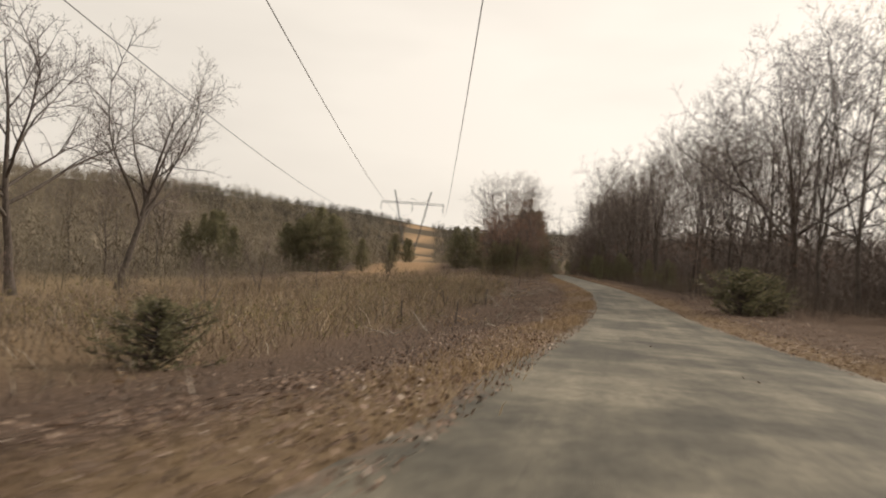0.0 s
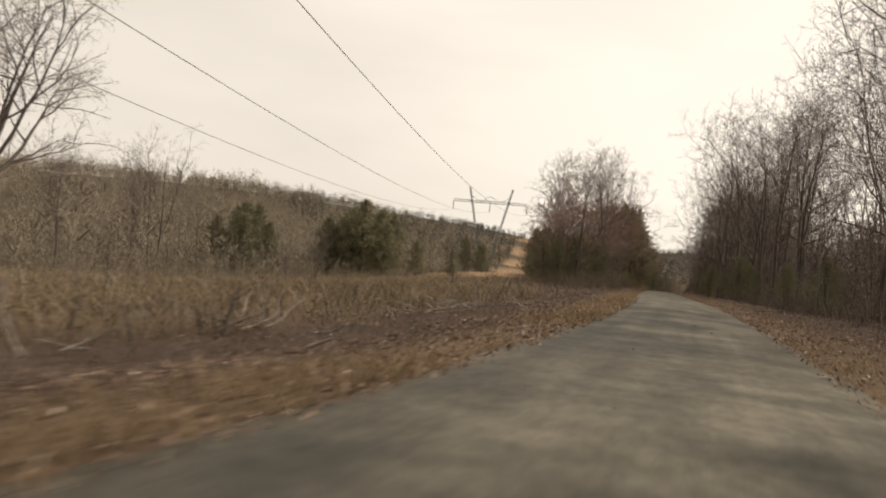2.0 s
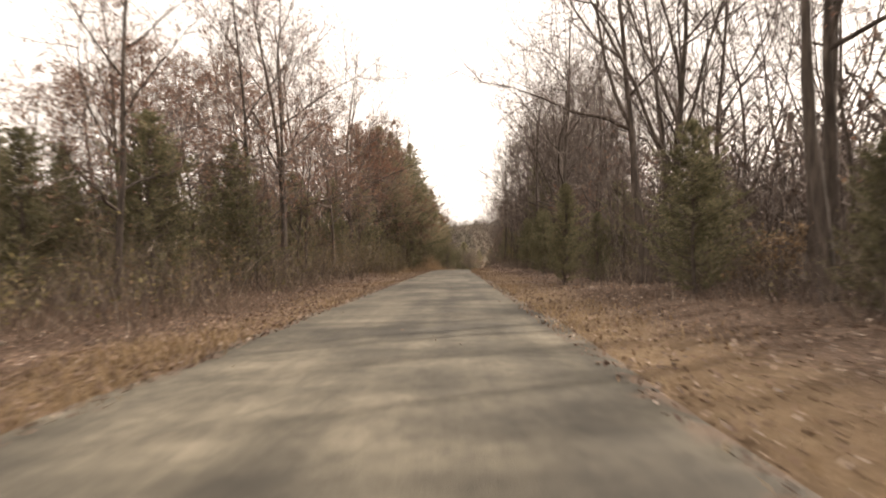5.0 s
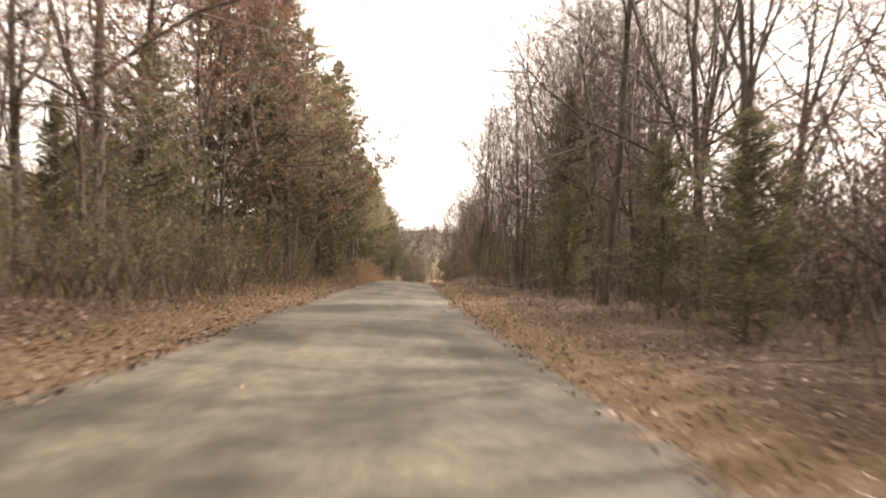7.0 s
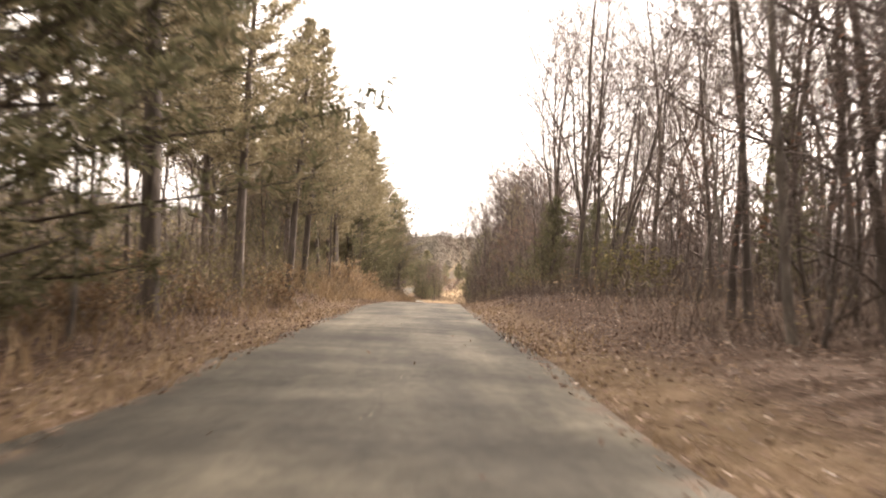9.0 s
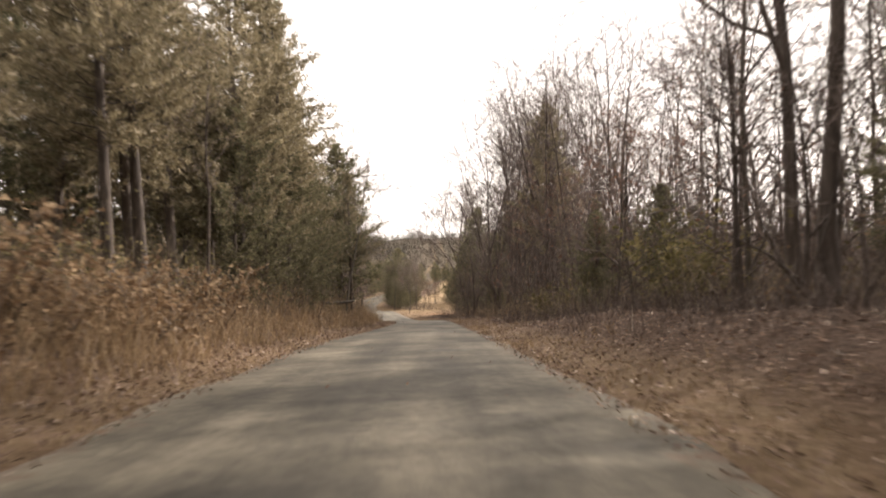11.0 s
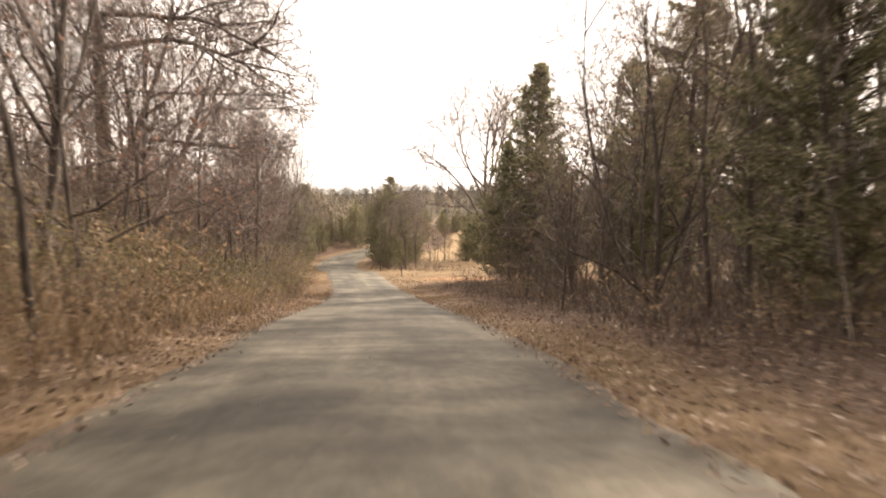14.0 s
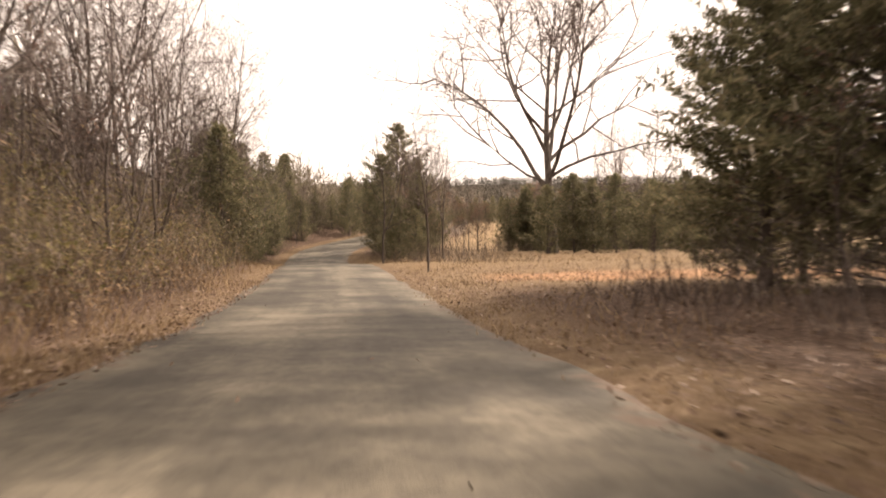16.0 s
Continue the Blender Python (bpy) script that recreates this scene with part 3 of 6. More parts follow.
def arching_tree(seed, height, girth, lean, limbs, label):
    """A bare tree with long limbs that bow under their weight; limbs: height, bearing, rise in degrees, length."""
    rng = random.Random(seed)
    root = new("bare_tree")
    trunk, crown, foliage = Shape(), Shape(), Shape()
    lead = bend(rng, Vector((0, 0, -0.4)), Vector((lean[0], lean[1], 1)), height, 10, up=0.03, wild=0.10)
    rad = [girth * (1.4 if i == 0 else 1.0) * (1 - 0.93 * (i / 10) ** 1.1) + 0.015 for i in range(11)]
    trunk.tube(lead, rad, 9)
    for tall, bearing, rise, ln in limbs:
        f = min(tall / height * 10, 9.9)
        i = int(f)
        p, r = lead[i].lerp(lead[i + 1], f - i), rad[i] + (rad[i + 1] - rad[i]) * (f - i)
        a, e = math.radians(bearing), math.radians(rise)
        d = Vector((math.cos(a) * math.cos(e), math.sin(a) * math.cos(e), math.sin(e)))
        pts = bend(rng, p, d, ln, 8, up=-0.045 if rise < 35 else 0.04, wild=0.2)
        r1 = min(r * 0.62, 0.013 * ln + 0.04)
        trunk.tube(pts, [max(r1 * (1 - 0.87 * j / 8), 0.014) for j in range(9)], 6)
        branch_out(rng, crown, foliage, pts[2:], r1 * 0.6, ln * 0.55, (9, 6, 4, 2), 1.7)
        for m in range(6):
            t = 0.25 + 0.65 * (m + rng.random()) / 6
            k = min(int(t * 8), 7)
            q = pts[k].lerp(pts[k + 1], t * 8 - k)
            dd = (pts[k + 1] - pts[k]).normalized() + rand_dir(rng) * 0.8
            lp = bend(rng, q, dd, ln * rng.uniform(0.3, 0.48), 5, up=0.02, wild=0.25)
            trunk.tube(lp, [max(r1 * 0.5 * (1 - 0.85 * j / 5), 0.012) for j in range(6)], 4)
            branch_out(rng, crown, foliage, lp, r1 * 0.4, ln * 0.45, (6, 5, 4, 1), 1.6)
    branch_out(rng, crown, foliage, lead[6:], rad[6], height * 0.22, (7, 5, 4, 2), 1.3)
    trunk.done("trunk", BARK, root, smooth=True)
    crown.done("crown", TWIG, root)
    return tagged(root, label, "tree")


def pole_tree(seed, height=15.0, branches=12, label="", pale=False):
    """A slim forest tree grown in shade: a thin bent trunk, a few low dead stubs and a narrow crown."""
    rng = random.Random(seed)
    root = new("slim_tree")
    trunk, crown = Shape(), Shape()
    lead = bend(rng, Vector((0, 0, -0.3)), Vector((rng.uniform(-0.08, 0.08), rng.uniform(-0.08, 0.08), 1)), height, 9, up=0.08, wild=0.1)
    r0 = height * 0.0062
    rad = [r0 * (1.25 if i == 0 else 1) * (1 - 0.92 * i / 9) + 0.01 for i in range(10)]
    trunk.tube(lead, rad, 6)

    def at(t):
        i = min(int(t * 9), 8)
        return lead[i].lerp(lead[i + 1], t * 9 - i)

    for _ in range(5):
        p = at(rng.uniform(0.15, 0.4))
        ang = rng.uniform(0, 6.28)
        crown.spike(p, p + Vector((math.cos(ang), math.sin(ang), rng.uniform(-0.2, 0.6))) * rng.uniform(0.4, 1.3), 0.016)
    for k in range(branches):
        t = 0.34 + 0.62 * (k + rng.random()) / branches
        ang = k * 2.4 + rng.uniform(-0.6, 0.6)
        d = Vector((math.cos(ang), math.sin(ang), rng.uniform(0.4, 1.3)))
        ln = height * rng.uniform(0.12, 0.24) * (1.25 - 0.6 * t)
        pts = bend(rng, at(t), d, ln, 4, up=0.08, wild=0.25)
        crown.tube(pts, [max(r0 * 0.28 * (1 - 0.75 * j / 4), 0.009) for j in range(5)], 3)
        branch_out(rng, crown, None, pts, r0 * 0.25, ln, (5, 4, 3, 1))
    branch_out(rng, crown, None, lead[7:], 0.03, height * 0.15, (5, 4, 3, 1))
    trunk.done("trunk", BARK_PALE if pale else BARK, root, smooth=True)
    crown.done("crown", TWIG, root)
    return tagged(root, label or "slim bare woodland tree with thin grey trunk", "tree")


def conifer(seed, height=11.0, radius=2.2, low=0.06, point=0.75, boughs=130, sprays=9, needles=14, size=0.2, mat=CEDAR, label="", name="cedar_tree", ragged=0.25, sweep=0.35):
    """A juniper or pine: straight trunk, boughs of uneven reach, and on each bough many small feathery sprays."""
    rng = random.Random(seed)
    root = new(name)
    trunk, crown = Shape(), Shape()
    lead = bend(rng, Vector((0, 0, -0.3)), Vector((rng.uniform(-0.03, 0.03), rng.uniform(-0.03, 0.03), 1)), height * 0.97, 7, up=0.15, wild=0.04)
    trunk.tube(lead, [height * 0.0125 * (1 - 0.92 * i / 7) + 0.015 for i in range(8)], 6)
    lobe = [rng.uniform(0, 6.28) for _ in range(3)]
    for k in range(boughs):
        t = low + (1 - low) * ((k + rng.random()) / boughs) ** 0.9
        f = min(t, 0.995) * 7
        i = min(int(f), 6)
        p = lead[i].lerp(lead[i + 1], f - i)
        rel = (t - low) / (1 - low)
        prof = min(1.0, 0.5 + rel * 3.5) * (1 - rel ** (1 / point)) ** 0.8 + 0.035
        ang = k * 2.399 + rng.uniform(-0.5, 0.5)
        swell = 1 + 0.22 * math.sin(2 * ang + lobe[0] + rel * 9) + 0.15 * math.sin(3 * ang + lobe[1] - rel * 14)
        reach = radius * prof * rng.uniform(1 - 2 * ragged, 1 + ragged) * swell
        d = Vector((math.cos(ang), math.sin(ang), sweep * rng.uniform(0.2, 1.6)))
        pts = bend(rng, p, d, max(reach, 0.15), 3, up=0.07, wild=0.12)
        trunk.tube(pts, [0.03, 0.022, 0.014, 0.006], 3)
        count = max(3, int(sprays * min(1.6, 0.35 + reach / radius)))
        for c in range(count):
            u = 0.22 + 0.8 * (c + rng.random()) / count
            j = min(int(u * 3), 2)
            o = pts[j].lerp(pts[j + 1], u * 3 - j)
            axis = (pts[j + 1] - pts[j]).normalized()
            fan = (axis * 0.8 + rand_dir(rng) * 0.8 + Vector((0, 0, 0.2))).normalized() * size * rng.uniform(1.2, 2.4) * (1 - 0.72 * rel ** 4)
            for w in range(needles):
                q = o + fan * (w / needles) + rand_dir(rng) * size * 0.35
                a = (fan.normalized() * 0.6 + rand_dir(rng)).normalized() * size * rng.uniform(0.6, 1.25)
                crown.needle(q, a, rand_dir(rng) * size * 0.15)
    trunk.done("trunk", BARK, root, smooth=True)
    crown.done("crown", mat, root)
    return tagged(root, label or "dense dark green cedar tree", "tree")


def shrub(seed, height=1.6, stems=14, leaves=60, leaf_mat=OAK_LEAF, label="", leaf_size=0.13, name="shrub"):
    rng = random.Random(seed)
    root = new(name)
    wood, foliage = Shape(), Shape()
    for s in range(stems):
        ang = rng.uniform(0, 6.283)
        p = Vector((math.cos(ang), math.sin(ang), 0)) * rng.uniform(0, 0.3 * height) - Vector((0, 0, 0.1))
        d = Vector((math.cos(ang) * rng.uniform(0.1, 0.8), math.sin(ang) * rng.uniform(0.1, 0.8), 1))
        pts = bend(rng, p, d, height * rng.uniform(0.6, 1.1), 4, up=0.02, wild=0.18)
        wood.tube(pts, [0.016, 0.013, 0.01, 0.007, 0.005], 3)
        for _ in range(8):
            t = rng.uniform(0.3, 1) * 4
            i = min(int(t), 3)
            q = pts[i].lerp(pts[i + 1], t - i)
            e = q + (rand_dir(rng) + Vector((0, 0, 0.5))).normalized() * height * rng.uniform(0.12, 0.35)
            wood.twig(q, e, 0.009)
            for _ in range(max(1, leaves // 20)):
                foliage.leaf(q.lerp(e, rng.uniform(0.2, 1.1)), rand_dir(rng) * leaf_size * rng.uniform(0.7, 1.3), rand_dir(rng) * leaf_size * 0.6)
    tagged(wood.done("twig_mass", BRUSH, root), kind="stuff")
    if leaves:
        tagged(foliage.done("foliage", leaf_mat, root), kind="stuff")
    return tagged(root, label, "shrub")


PLACED = {}


def plant(key, maker, x, y, scale=1.0, turn=0.0, tilt=0.0, tilt_dir=0.0, group="", label=""):
    """Stands a tree or shrub on the ground; alike ones share their meshes."""
    u, room = x - float(cx(y)), float(hw(y)) + 1.4
    if abs(u) < room:                               # nothing grows on the lane itself
        x = float(cx(y)) + math.copysign(room + 0.3 * abs(u), u)
    m = pose(x, y, gz1(x, y) - 0.05, 0, 0, tilt_dir) @ pose(0, 0, 0, tilt, 0, turn)
    if key not in PLACED:
        ob = maker()
        ob.matrix_basis = m @ Matrix.Scale(scale, 4)
        PLACED[key] = (ob, scale)
    else:
        first, s0 = PLACED[key]
        ob = copy_thing(first, m @ Matrix.Scale(scale / s0, 4))
    return tagged(ob, label, group=group)


BARE = [
    lambda: bare_tree(11, 18, limbs=12, low=0.34, spread=0.30, forked=1, open_fork=0.35),
    lambda: bare_tree(12, 18, limbs=12, low=0.25, spread=0.33, lean=0.08, forked=1, open_fork=0.4),
    lambda: bare_tree(13, 18, limbs=12, low=0.42, spread=0.30),
    lambda: bare_tree(14, 18, limbs=4, low=0.26, spread=0.30, forked=4, open_fork=0.5, counts=(5, 5, 4, 1)),
    lambda: bare_tree(15, 18, limbs=14, low=0.3, spread=0.26, forked=1, open_fork=0.3),
    lambda: bare_tree(16, 18, limbs=10, low=0.25, spread=0.32, lean=0.1, forked=2, open_fork=0.6, arch=0.08, counts=(6, 5, 4, 1)),
]
LEAFY = [lambda: bare_tree(21, 15, limbs=12, low=0.2, spread=0.27, leaves=0.5, counts=(6, 5, 4, 1), label="young oak still holding withered red-brown leaves", name="oak_tree"),
         lambda: bare_tree(22, 15, limbs=13, low=0.3, spread=0.24, leaves=0.22, counts=(6, 5, 4, 1), label="slender oak with sparse withered brown leaves", name="oak_tree"),
         lambda: bare_tree(23, 12, limbs=14, low=0.12, spread=0.34, leaves=0.75, leaf_n=3, counts=(6, 5, 4, 1), label="bushy oak thick with withered rust-brown leaves", name="oak_tree")]
POLE = [lambda: pole_tree(31), lambda: pole_tree(32, 16, 14), lambda: pole_tree(33, 14, 13, pale=True, label="slim bare woodland tree with pale trunk"), lambda: pole_tree(37, 16, 10)]
SAPLINGS = [lambda: bare_tree(34, 7, limbs=9, low=0.1, spread=0.36, counts=(5, 4, 3, 1), forked=1, lean=0.2, girth=0.7, label="small bare understorey tree with tangled twigs", name="small_tree"),
            lambda: bare_tree(35, 7, limbs=8, low=0.08, spread=0.34, counts=(5, 4, 3, 1), forked=2, lean=0.25, girth=0.7, label="small bare understorey tree with tangled twigs", name="small_tree"),
            lambda: bare_tree(36, 7, limbs=9, low=0.12, spread=0.4, counts=(5, 4, 3, 1), leaves=0.25, lean=0.2, girth=0.7, label="small understorey tree with a few withered leaves", name="small_tree")]
CEDARS = [lambda: conifer(41, 11, 3.0, point=0.7, boughs=190, sprays=11), lambda: conifer(42, 11, 2.5, point=0.85, boughs=180, sprays=11),
          lambda: conifer(43, 11, 3.7, low=0.03, point=0.55, boughs=190, sprays=12),
          lambda: conifer(46, 11, 3.1, low=0.02, point=0.95, boughs=260, sprays=12, ragged=0.22, sweep=0.25)]
FAR_CEDARS = [lambda: conifer(44, 11, 3.4, low=0.02, point=0.6, boughs=130, sprays=7, needles=9, size=0.42), lambda: conifer(45, 11, 3.0, low=0.02, point=0.75, boughs=120, sprays=7, needles=9, size=0.4)]
PINES = [lambda: conifer(51, 15, 3.3, low=0.34, point=0.75, mat=PINE, size=0.2, ragged=0.36, boughs=125, sprays=13, needles=16, sweep=0.2, label="tall evergreen with bare lower trunk and drooping boughs", name="evergreen_tree"),
         lambda: conifer(52, 15, 2.9, low=0.28, point=0.9, mat=PINE, size=0.2, ragged=0.36, boughs=125, sprays=13, needles=16, sweep=0.2, label="tall evergreen with bare lower trunk and drooping boughs", name="evergreen_tree")]


def bare(k, x, y, s=1.0, **kw):
    return plant(("bare", k), BARE[k], x, y, s, **kw)


def leafy(k, x, y, s=1.0, **kw):
    return plant(("leafy", k), LEAFY[k], x, y, s, **kw)


def pole(k, x, y, s=1.0, **kw):
    return plant(("pole", k), POLE[k], x, y, s, **kw)


def sapling(k, x, y, s=1.0, **kw):
    return plant(("sapling", k), SAPLINGS[k], x, y, s, **kw)


def cedar(k, x, y, h, **kw):
    return plant(("cedar", k), CEDARS[k], x, y, h / 11.0, **kw)


def far_cedar(k, x, y, h, **kw):
    return plant(("far_cedar", k % 2), FAR_CEDARS[k % 2], x, y, h / 11.0, **kw)


def pine(k, x, y, h, **kw):
    return plant(("pine", k), PINES[k], x, y, h / 15.0, **kw)


# ---------------------------------------------------------------- trees beside the lane
# two old trees in the open field
plant(("hero", 1), lambda: bare_tree(61, 28, limbs=5, low=0.3, spread=0.33, forked=5, counts=(7, 6, 4, 2), girth=1.5, thick=1.7, open_fork=0.62, arch=0.06,
                                     label="large leaning bare tree standing in the weedy field"), -46.8, 81.5, 1.0, turn=40, tilt=11, tilt_dir=85)
plant(("hero", 2), lambda: bare_tree(62, 26, limbs=6, low=0.32, spread=0.42, forked=5, counts=(7, 6, 4, 2), girth=1.6, thick=1.8, open_fork=1.3, arch=0.02,
                                     label="old spreading bare tree with crooked limbs in the field"), -47, 64, 1.08, turn=200, tilt=3, tilt_dir=90)
# the great bare tree in the clearing
plant(("hero", 3), lambda: bare_tree(63, 23, limbs=12, low=0.24, spread=0.44, forked=5, counts=(7, 6, 4, 2), girth=1.6, thick=1.7, open_fork=0.75, arch=0.04,
                                     label="tall open-crowned bare tree at the edge of the clearing"), 17.6, 384, 1.22, turn=150)
# old trees above the dip whose long limbs arch out over the lane
plant(("arching", 1), lambda: arching_tree(66, 24, 0.4, (0.03, 0.0), ((13.0, 0, 16, 9.5), (15.2, 6, 58, 9.5), (16.2, -6, 12, 10.5), (14, 172, 28, 8), (10.5, -70, 24, 6), (17.5, 130, 45, 7), (18.5, 235, 50, 6), (11.6, 20, 12, 8), (12.2, 100, 30, 6), (14.4, 15, 34, 9), (17.2, 20, 48, 7), (15.5, -35, 40, 7)),
                                           "tall bare tree with long limbs arching over the lane"), -5.7, 307, 1.0)
plant(("arching", 2), lambda: arching_tree(67, 17, 0.24, (0.42, 0.03), ((8.4, 5, 8, 6.5), (9.6, 5, 46, 8.5), (10.8, -12, 12, 7.5), (12, 160, 65, 6), (13, 25, 40, 6), (14.2, -15, 20, 5.5), (8, 100, 40, 5)),
                                           "leaning bare tree with limbs drooping over the lane"), -8.3, 309, 1.0)
plant(("arching", 2), None, -12.5, 328, 1.15, turn=-8)

# the wood on the lane's far-from-field side
rng = random.Random(101)
for (y0, y1, u0, u1, n, s0, s1) in ((48, 76, 13, 24, 6, 1.0, 1.3), (66, 112, 9.5, 15, 4, 0.75, 0.95), (66, 112, 15, 32, 9, 0.85, 1.05), (112, 190, 8.0, 13, 11, 0.9, 1.15),
                                    (112, 190, 13, 27, 15, 1.0, 1.3), (176, 226, 10, 22, 12, 0.9, 1.2), (190, 250, 10.5, 16, 7, 1.0, 1.3), (190, 310, 15, 28, 15, 1.0, 1.3), (262, 300, 9, 15, 7, 0.9, 1.15)):
    for _ in range(n):
        y = rng.uniform(y0, y1)
        u = rng.uniform(u0, u1)
        k, sc, a, b, c = rng.randrange(6), rng.uniform(s0, s1), rng.uniform(0, 360), rng.uniform(0, 3), rng.uniform(0, 360)
        if not (166 < y < 171 and u < 11):          # a gap beside the double trunk
            bare(k, float(cx(y)) + u, y, sc, turn=a, tilt=b, tilt_dir=c, group="woodland trees")
rng = random.Random(102)
for (y0, y1, u0, u1, n) in ((50, 112, 16, 34, 12), (112, 150, 10, 32, 12), (150, 235, 7.5, 30, 34), (178, 226, 8, 22, 22), (235, 262, 10.5, 28, 14), (262, 298, 7.5, 26, 34)):
    for _ in range(n):
        y = rng.uniform(y0, y1)
        x = float(cx(y)) + u0 + (u1 - u0) * rng.random() ** 1.3
        pole(rng.randrange(4), x, y, rng.uniform(0.65, 1.25), turn=rng.uniform(0, 360), tilt=rng.uniform(0, 4), tilt_dir=rng.uniform(0, 360), group="woodland trees")
for x, y, k, s in ((20.7, 101, 0, 0.95), (18.8, 127, 3, 1.1), (16.5, 141, 1, 1.05), (19.4, 114.5, 2, 1.1), (16.2, 280, 4, 1.15), (24.4, 73, 0, 1.1), (24.6, 91, 3, 1.05),
                   (16.2, 164, 2, 1.25), (16.3, 232, 2, 1.35), (17.2, 235, 4, 1.3), (14.6, 281, 3, 1.0), (16.6, 273.5, 2, 1.2), (18.4, 277, 0, 1.15), (22.0, 112, 2, 1.2), (20.6, 117.4, 0, 1.15), (23.4, 88, 2, 1.1), (18.2, 127, 0, 1.15)):
    bare(k, x, y, s, turn=(x * 50) % 360, group="woodland trees")
rng = random.Random(103)
for (y0, y1, u0, u1, n) in ((52, 120, 10, 24, 14), (112, 200, 7.5, 18, 20), (196, 300, 8.5, 18, 20)):
    for _ in range(n):
        y = rng.uniform(y0, y1)
        sapling(rng.randrange(3), float(cx(y)) + rng.uniform(u0, u1), y, rng.uniform(0.6, 1.35), turn=rng.uniform(0, 360), tilt=rng.uniform(0, 8), tilt_dir=rng.uniform(0, 360), group="understorey trees")
rng = random.Random(104)
for (y0, y1, u0, u1, n) in ((284, 345, 6, 18, 40), (340, 420, 5.8, 16, 24), (118, 170, 7, 15, 12), (168, 228, 7.5, 15, 20)):
    for _ in range(n):
        y = rng.uniform(y0, y1)
        sapling(rng.randrange(3), float(cx(y)) - rng.uniform(u0, u1), y, rng.uniform(0.6, 1.3), turn=rng.uniform(0, 360), tilt=rng.uniform(0, 8), tilt_dir=rng.uniform(0, 360), group="understorey trees")
# evergreens among that wood
for x, y, h, k in ((18.1, 180.5, 13, 1), (21.5, 316, 13, 0), (23.5, 321, 12, 2), (22.5, 329, 12, 0), (26, 327, 13, 1), (20.8, 322, 9, 2), (25.0, 312, 14, 0), (15.5, 225, 7, 0), (22.3, 326, 17, 0), (15.8, 289, 9, 0), (17.4, 294, 12, 1), (17.0, 244, 5.2, 2), (17.2, 333, 18.6, 3),
                   (15.1, 335.5, 12.5, 3), (17.8, 333, 10.5, 2), (18.0, 339, 12, 0), (19, 262, 8, 1), (19.5, 311, 11, 0), (21.5, 150, 7, 2), (13.6, 128, 4.5, 0), (25, 212, 10, 1), (24, 240, 9, 0), (17.5, 326, 10, 1),
                   (17.5, 118, 5, 2), (16.4, 158, 5.5, 0)):
    cedar(k, x, y, h, turn=(x * 77 + y * 31) % 360, group="roadside cedars")

# the row of trees beyond the field
def row_end(y):
    """How far the row reaches out into the field."""
    return 14.8 - 0.273 * (y - 58.8)


for x, y, s, k in ((0.6, 119.4, 0.95, 0), (1.9, 127, 0.92, 1), (-3, 130, 0.8, 1), (-1, 123, 0.8, 0), (0.5, 138, 1.05, 0), (1.5, 146, 0.9, 1), (1.6, 166, 0.8, 0), (1.0, 172, 0.85, 0), (0, 181, 0.9, 0), (0.6, 154, 0.95, 0), (-5, 141, 0.95, 1)):
    leafy(k, x, y, s, turn=(x * 91 + y * 17) % 360, group="lane-side oaks")
cedar(1, 0.4, 172, 16.0, turn=10, group="lane-side cedars")
for x, y, s, k in ((-2.9, 154, 1.15, 4), (0.4, 158, 1.15, 1), (-6, 148, 1.1, 4), (1.8, 133, 1.0, 4), (-1, 163, 1.1, 2), (-8, 160, 1.1, 0), (1, 176, 1.0, 4)):
    bare(k, x, y, s, turn=(x * 91 + y * 17) % 360, group="lane-side trees")
for x, y, h, k in ((-3.0, 118.8, 5.8, 2), (-1.2, 117.6, 5.4, 2), (0.6, 121.5, 6.6, 2), (2.2, 125.5, 6.0, 0), (-0.8, 126, 6.0, 1), (-2.5, 134, 6.5, 0), (0.3, 140, 6.8, 2), (0.4, 150, 7.5, 1), (-4, 147, 7, 0), (0.8, 160, 8, 2), (-3.6, 128, 4.5, 0), (-4.6, 134, 4.5, 2)):
    cedar(k, x, y, h, turn=(x * 77 + y * 31) % 360, group="lane-side cedars")
y = 175.0
rng = random.Random(105)
while y < 281:
    for lane in (0, 1):
        u = -6.3 - 3.8 * lane + rng.uniform(-0.7, 0.9) - 2.4 * float(ss((y - 212) / 12) * (1 - ss((y - 268) / 8)))
        yy = y + rng.uniform(-1.5, 1.5)
        h = rng.uniform(12.5, 16.5) + (1.5 if 185 < yy < 205 else 0) - (2.5 if yy > 262 else 0)
        x = float(cx(yy)) + u
        if rng.random() < (0.96 if yy < 222 else 0.8):
            pine(rng.randrange(2), x, yy, h, turn=rng.uniform(0, 360), tilt=rng.uniform(0, 3), tilt_dir=rng.uniform(0, 360), group="lane-side evergreens")
        else:
            cedar(rng.randrange(3), x, yy, h * 0.85, turn=rng.uniform(0, 360), group="lane-side cedars")
    y += 5.6 if y < 235 else 5.8
rng = random.Random(106)
for _ in range(26):
    yy = rng.uniform(168, 290)
    k, u, sc, a, b, c = rng.randrange(4), rng.uniform(5, 12), rng.uniform(0.55, 0.95), rng.uniform(0, 360), rng.uniform(0, 6), rng.uniform(0, 360)
    if not 244 < yy < 262:                          # the bank is open here
        pole(k, float(cx(yy)) - u, yy, sc, turn=a, tilt=b, tilt_dir=c, group="lane-side saplings")
plant(("red_oak", 0), lambda: bare_tree(24, 13, limbs=16, low=0.36, spread=0.34, leaves=1.0, leaf_n=9, counts=(6, 5, 4, 1), label="oak thick with withered red-brown leaves", name="oak_tree"), 1.9, 163, 0.95, turn=40)
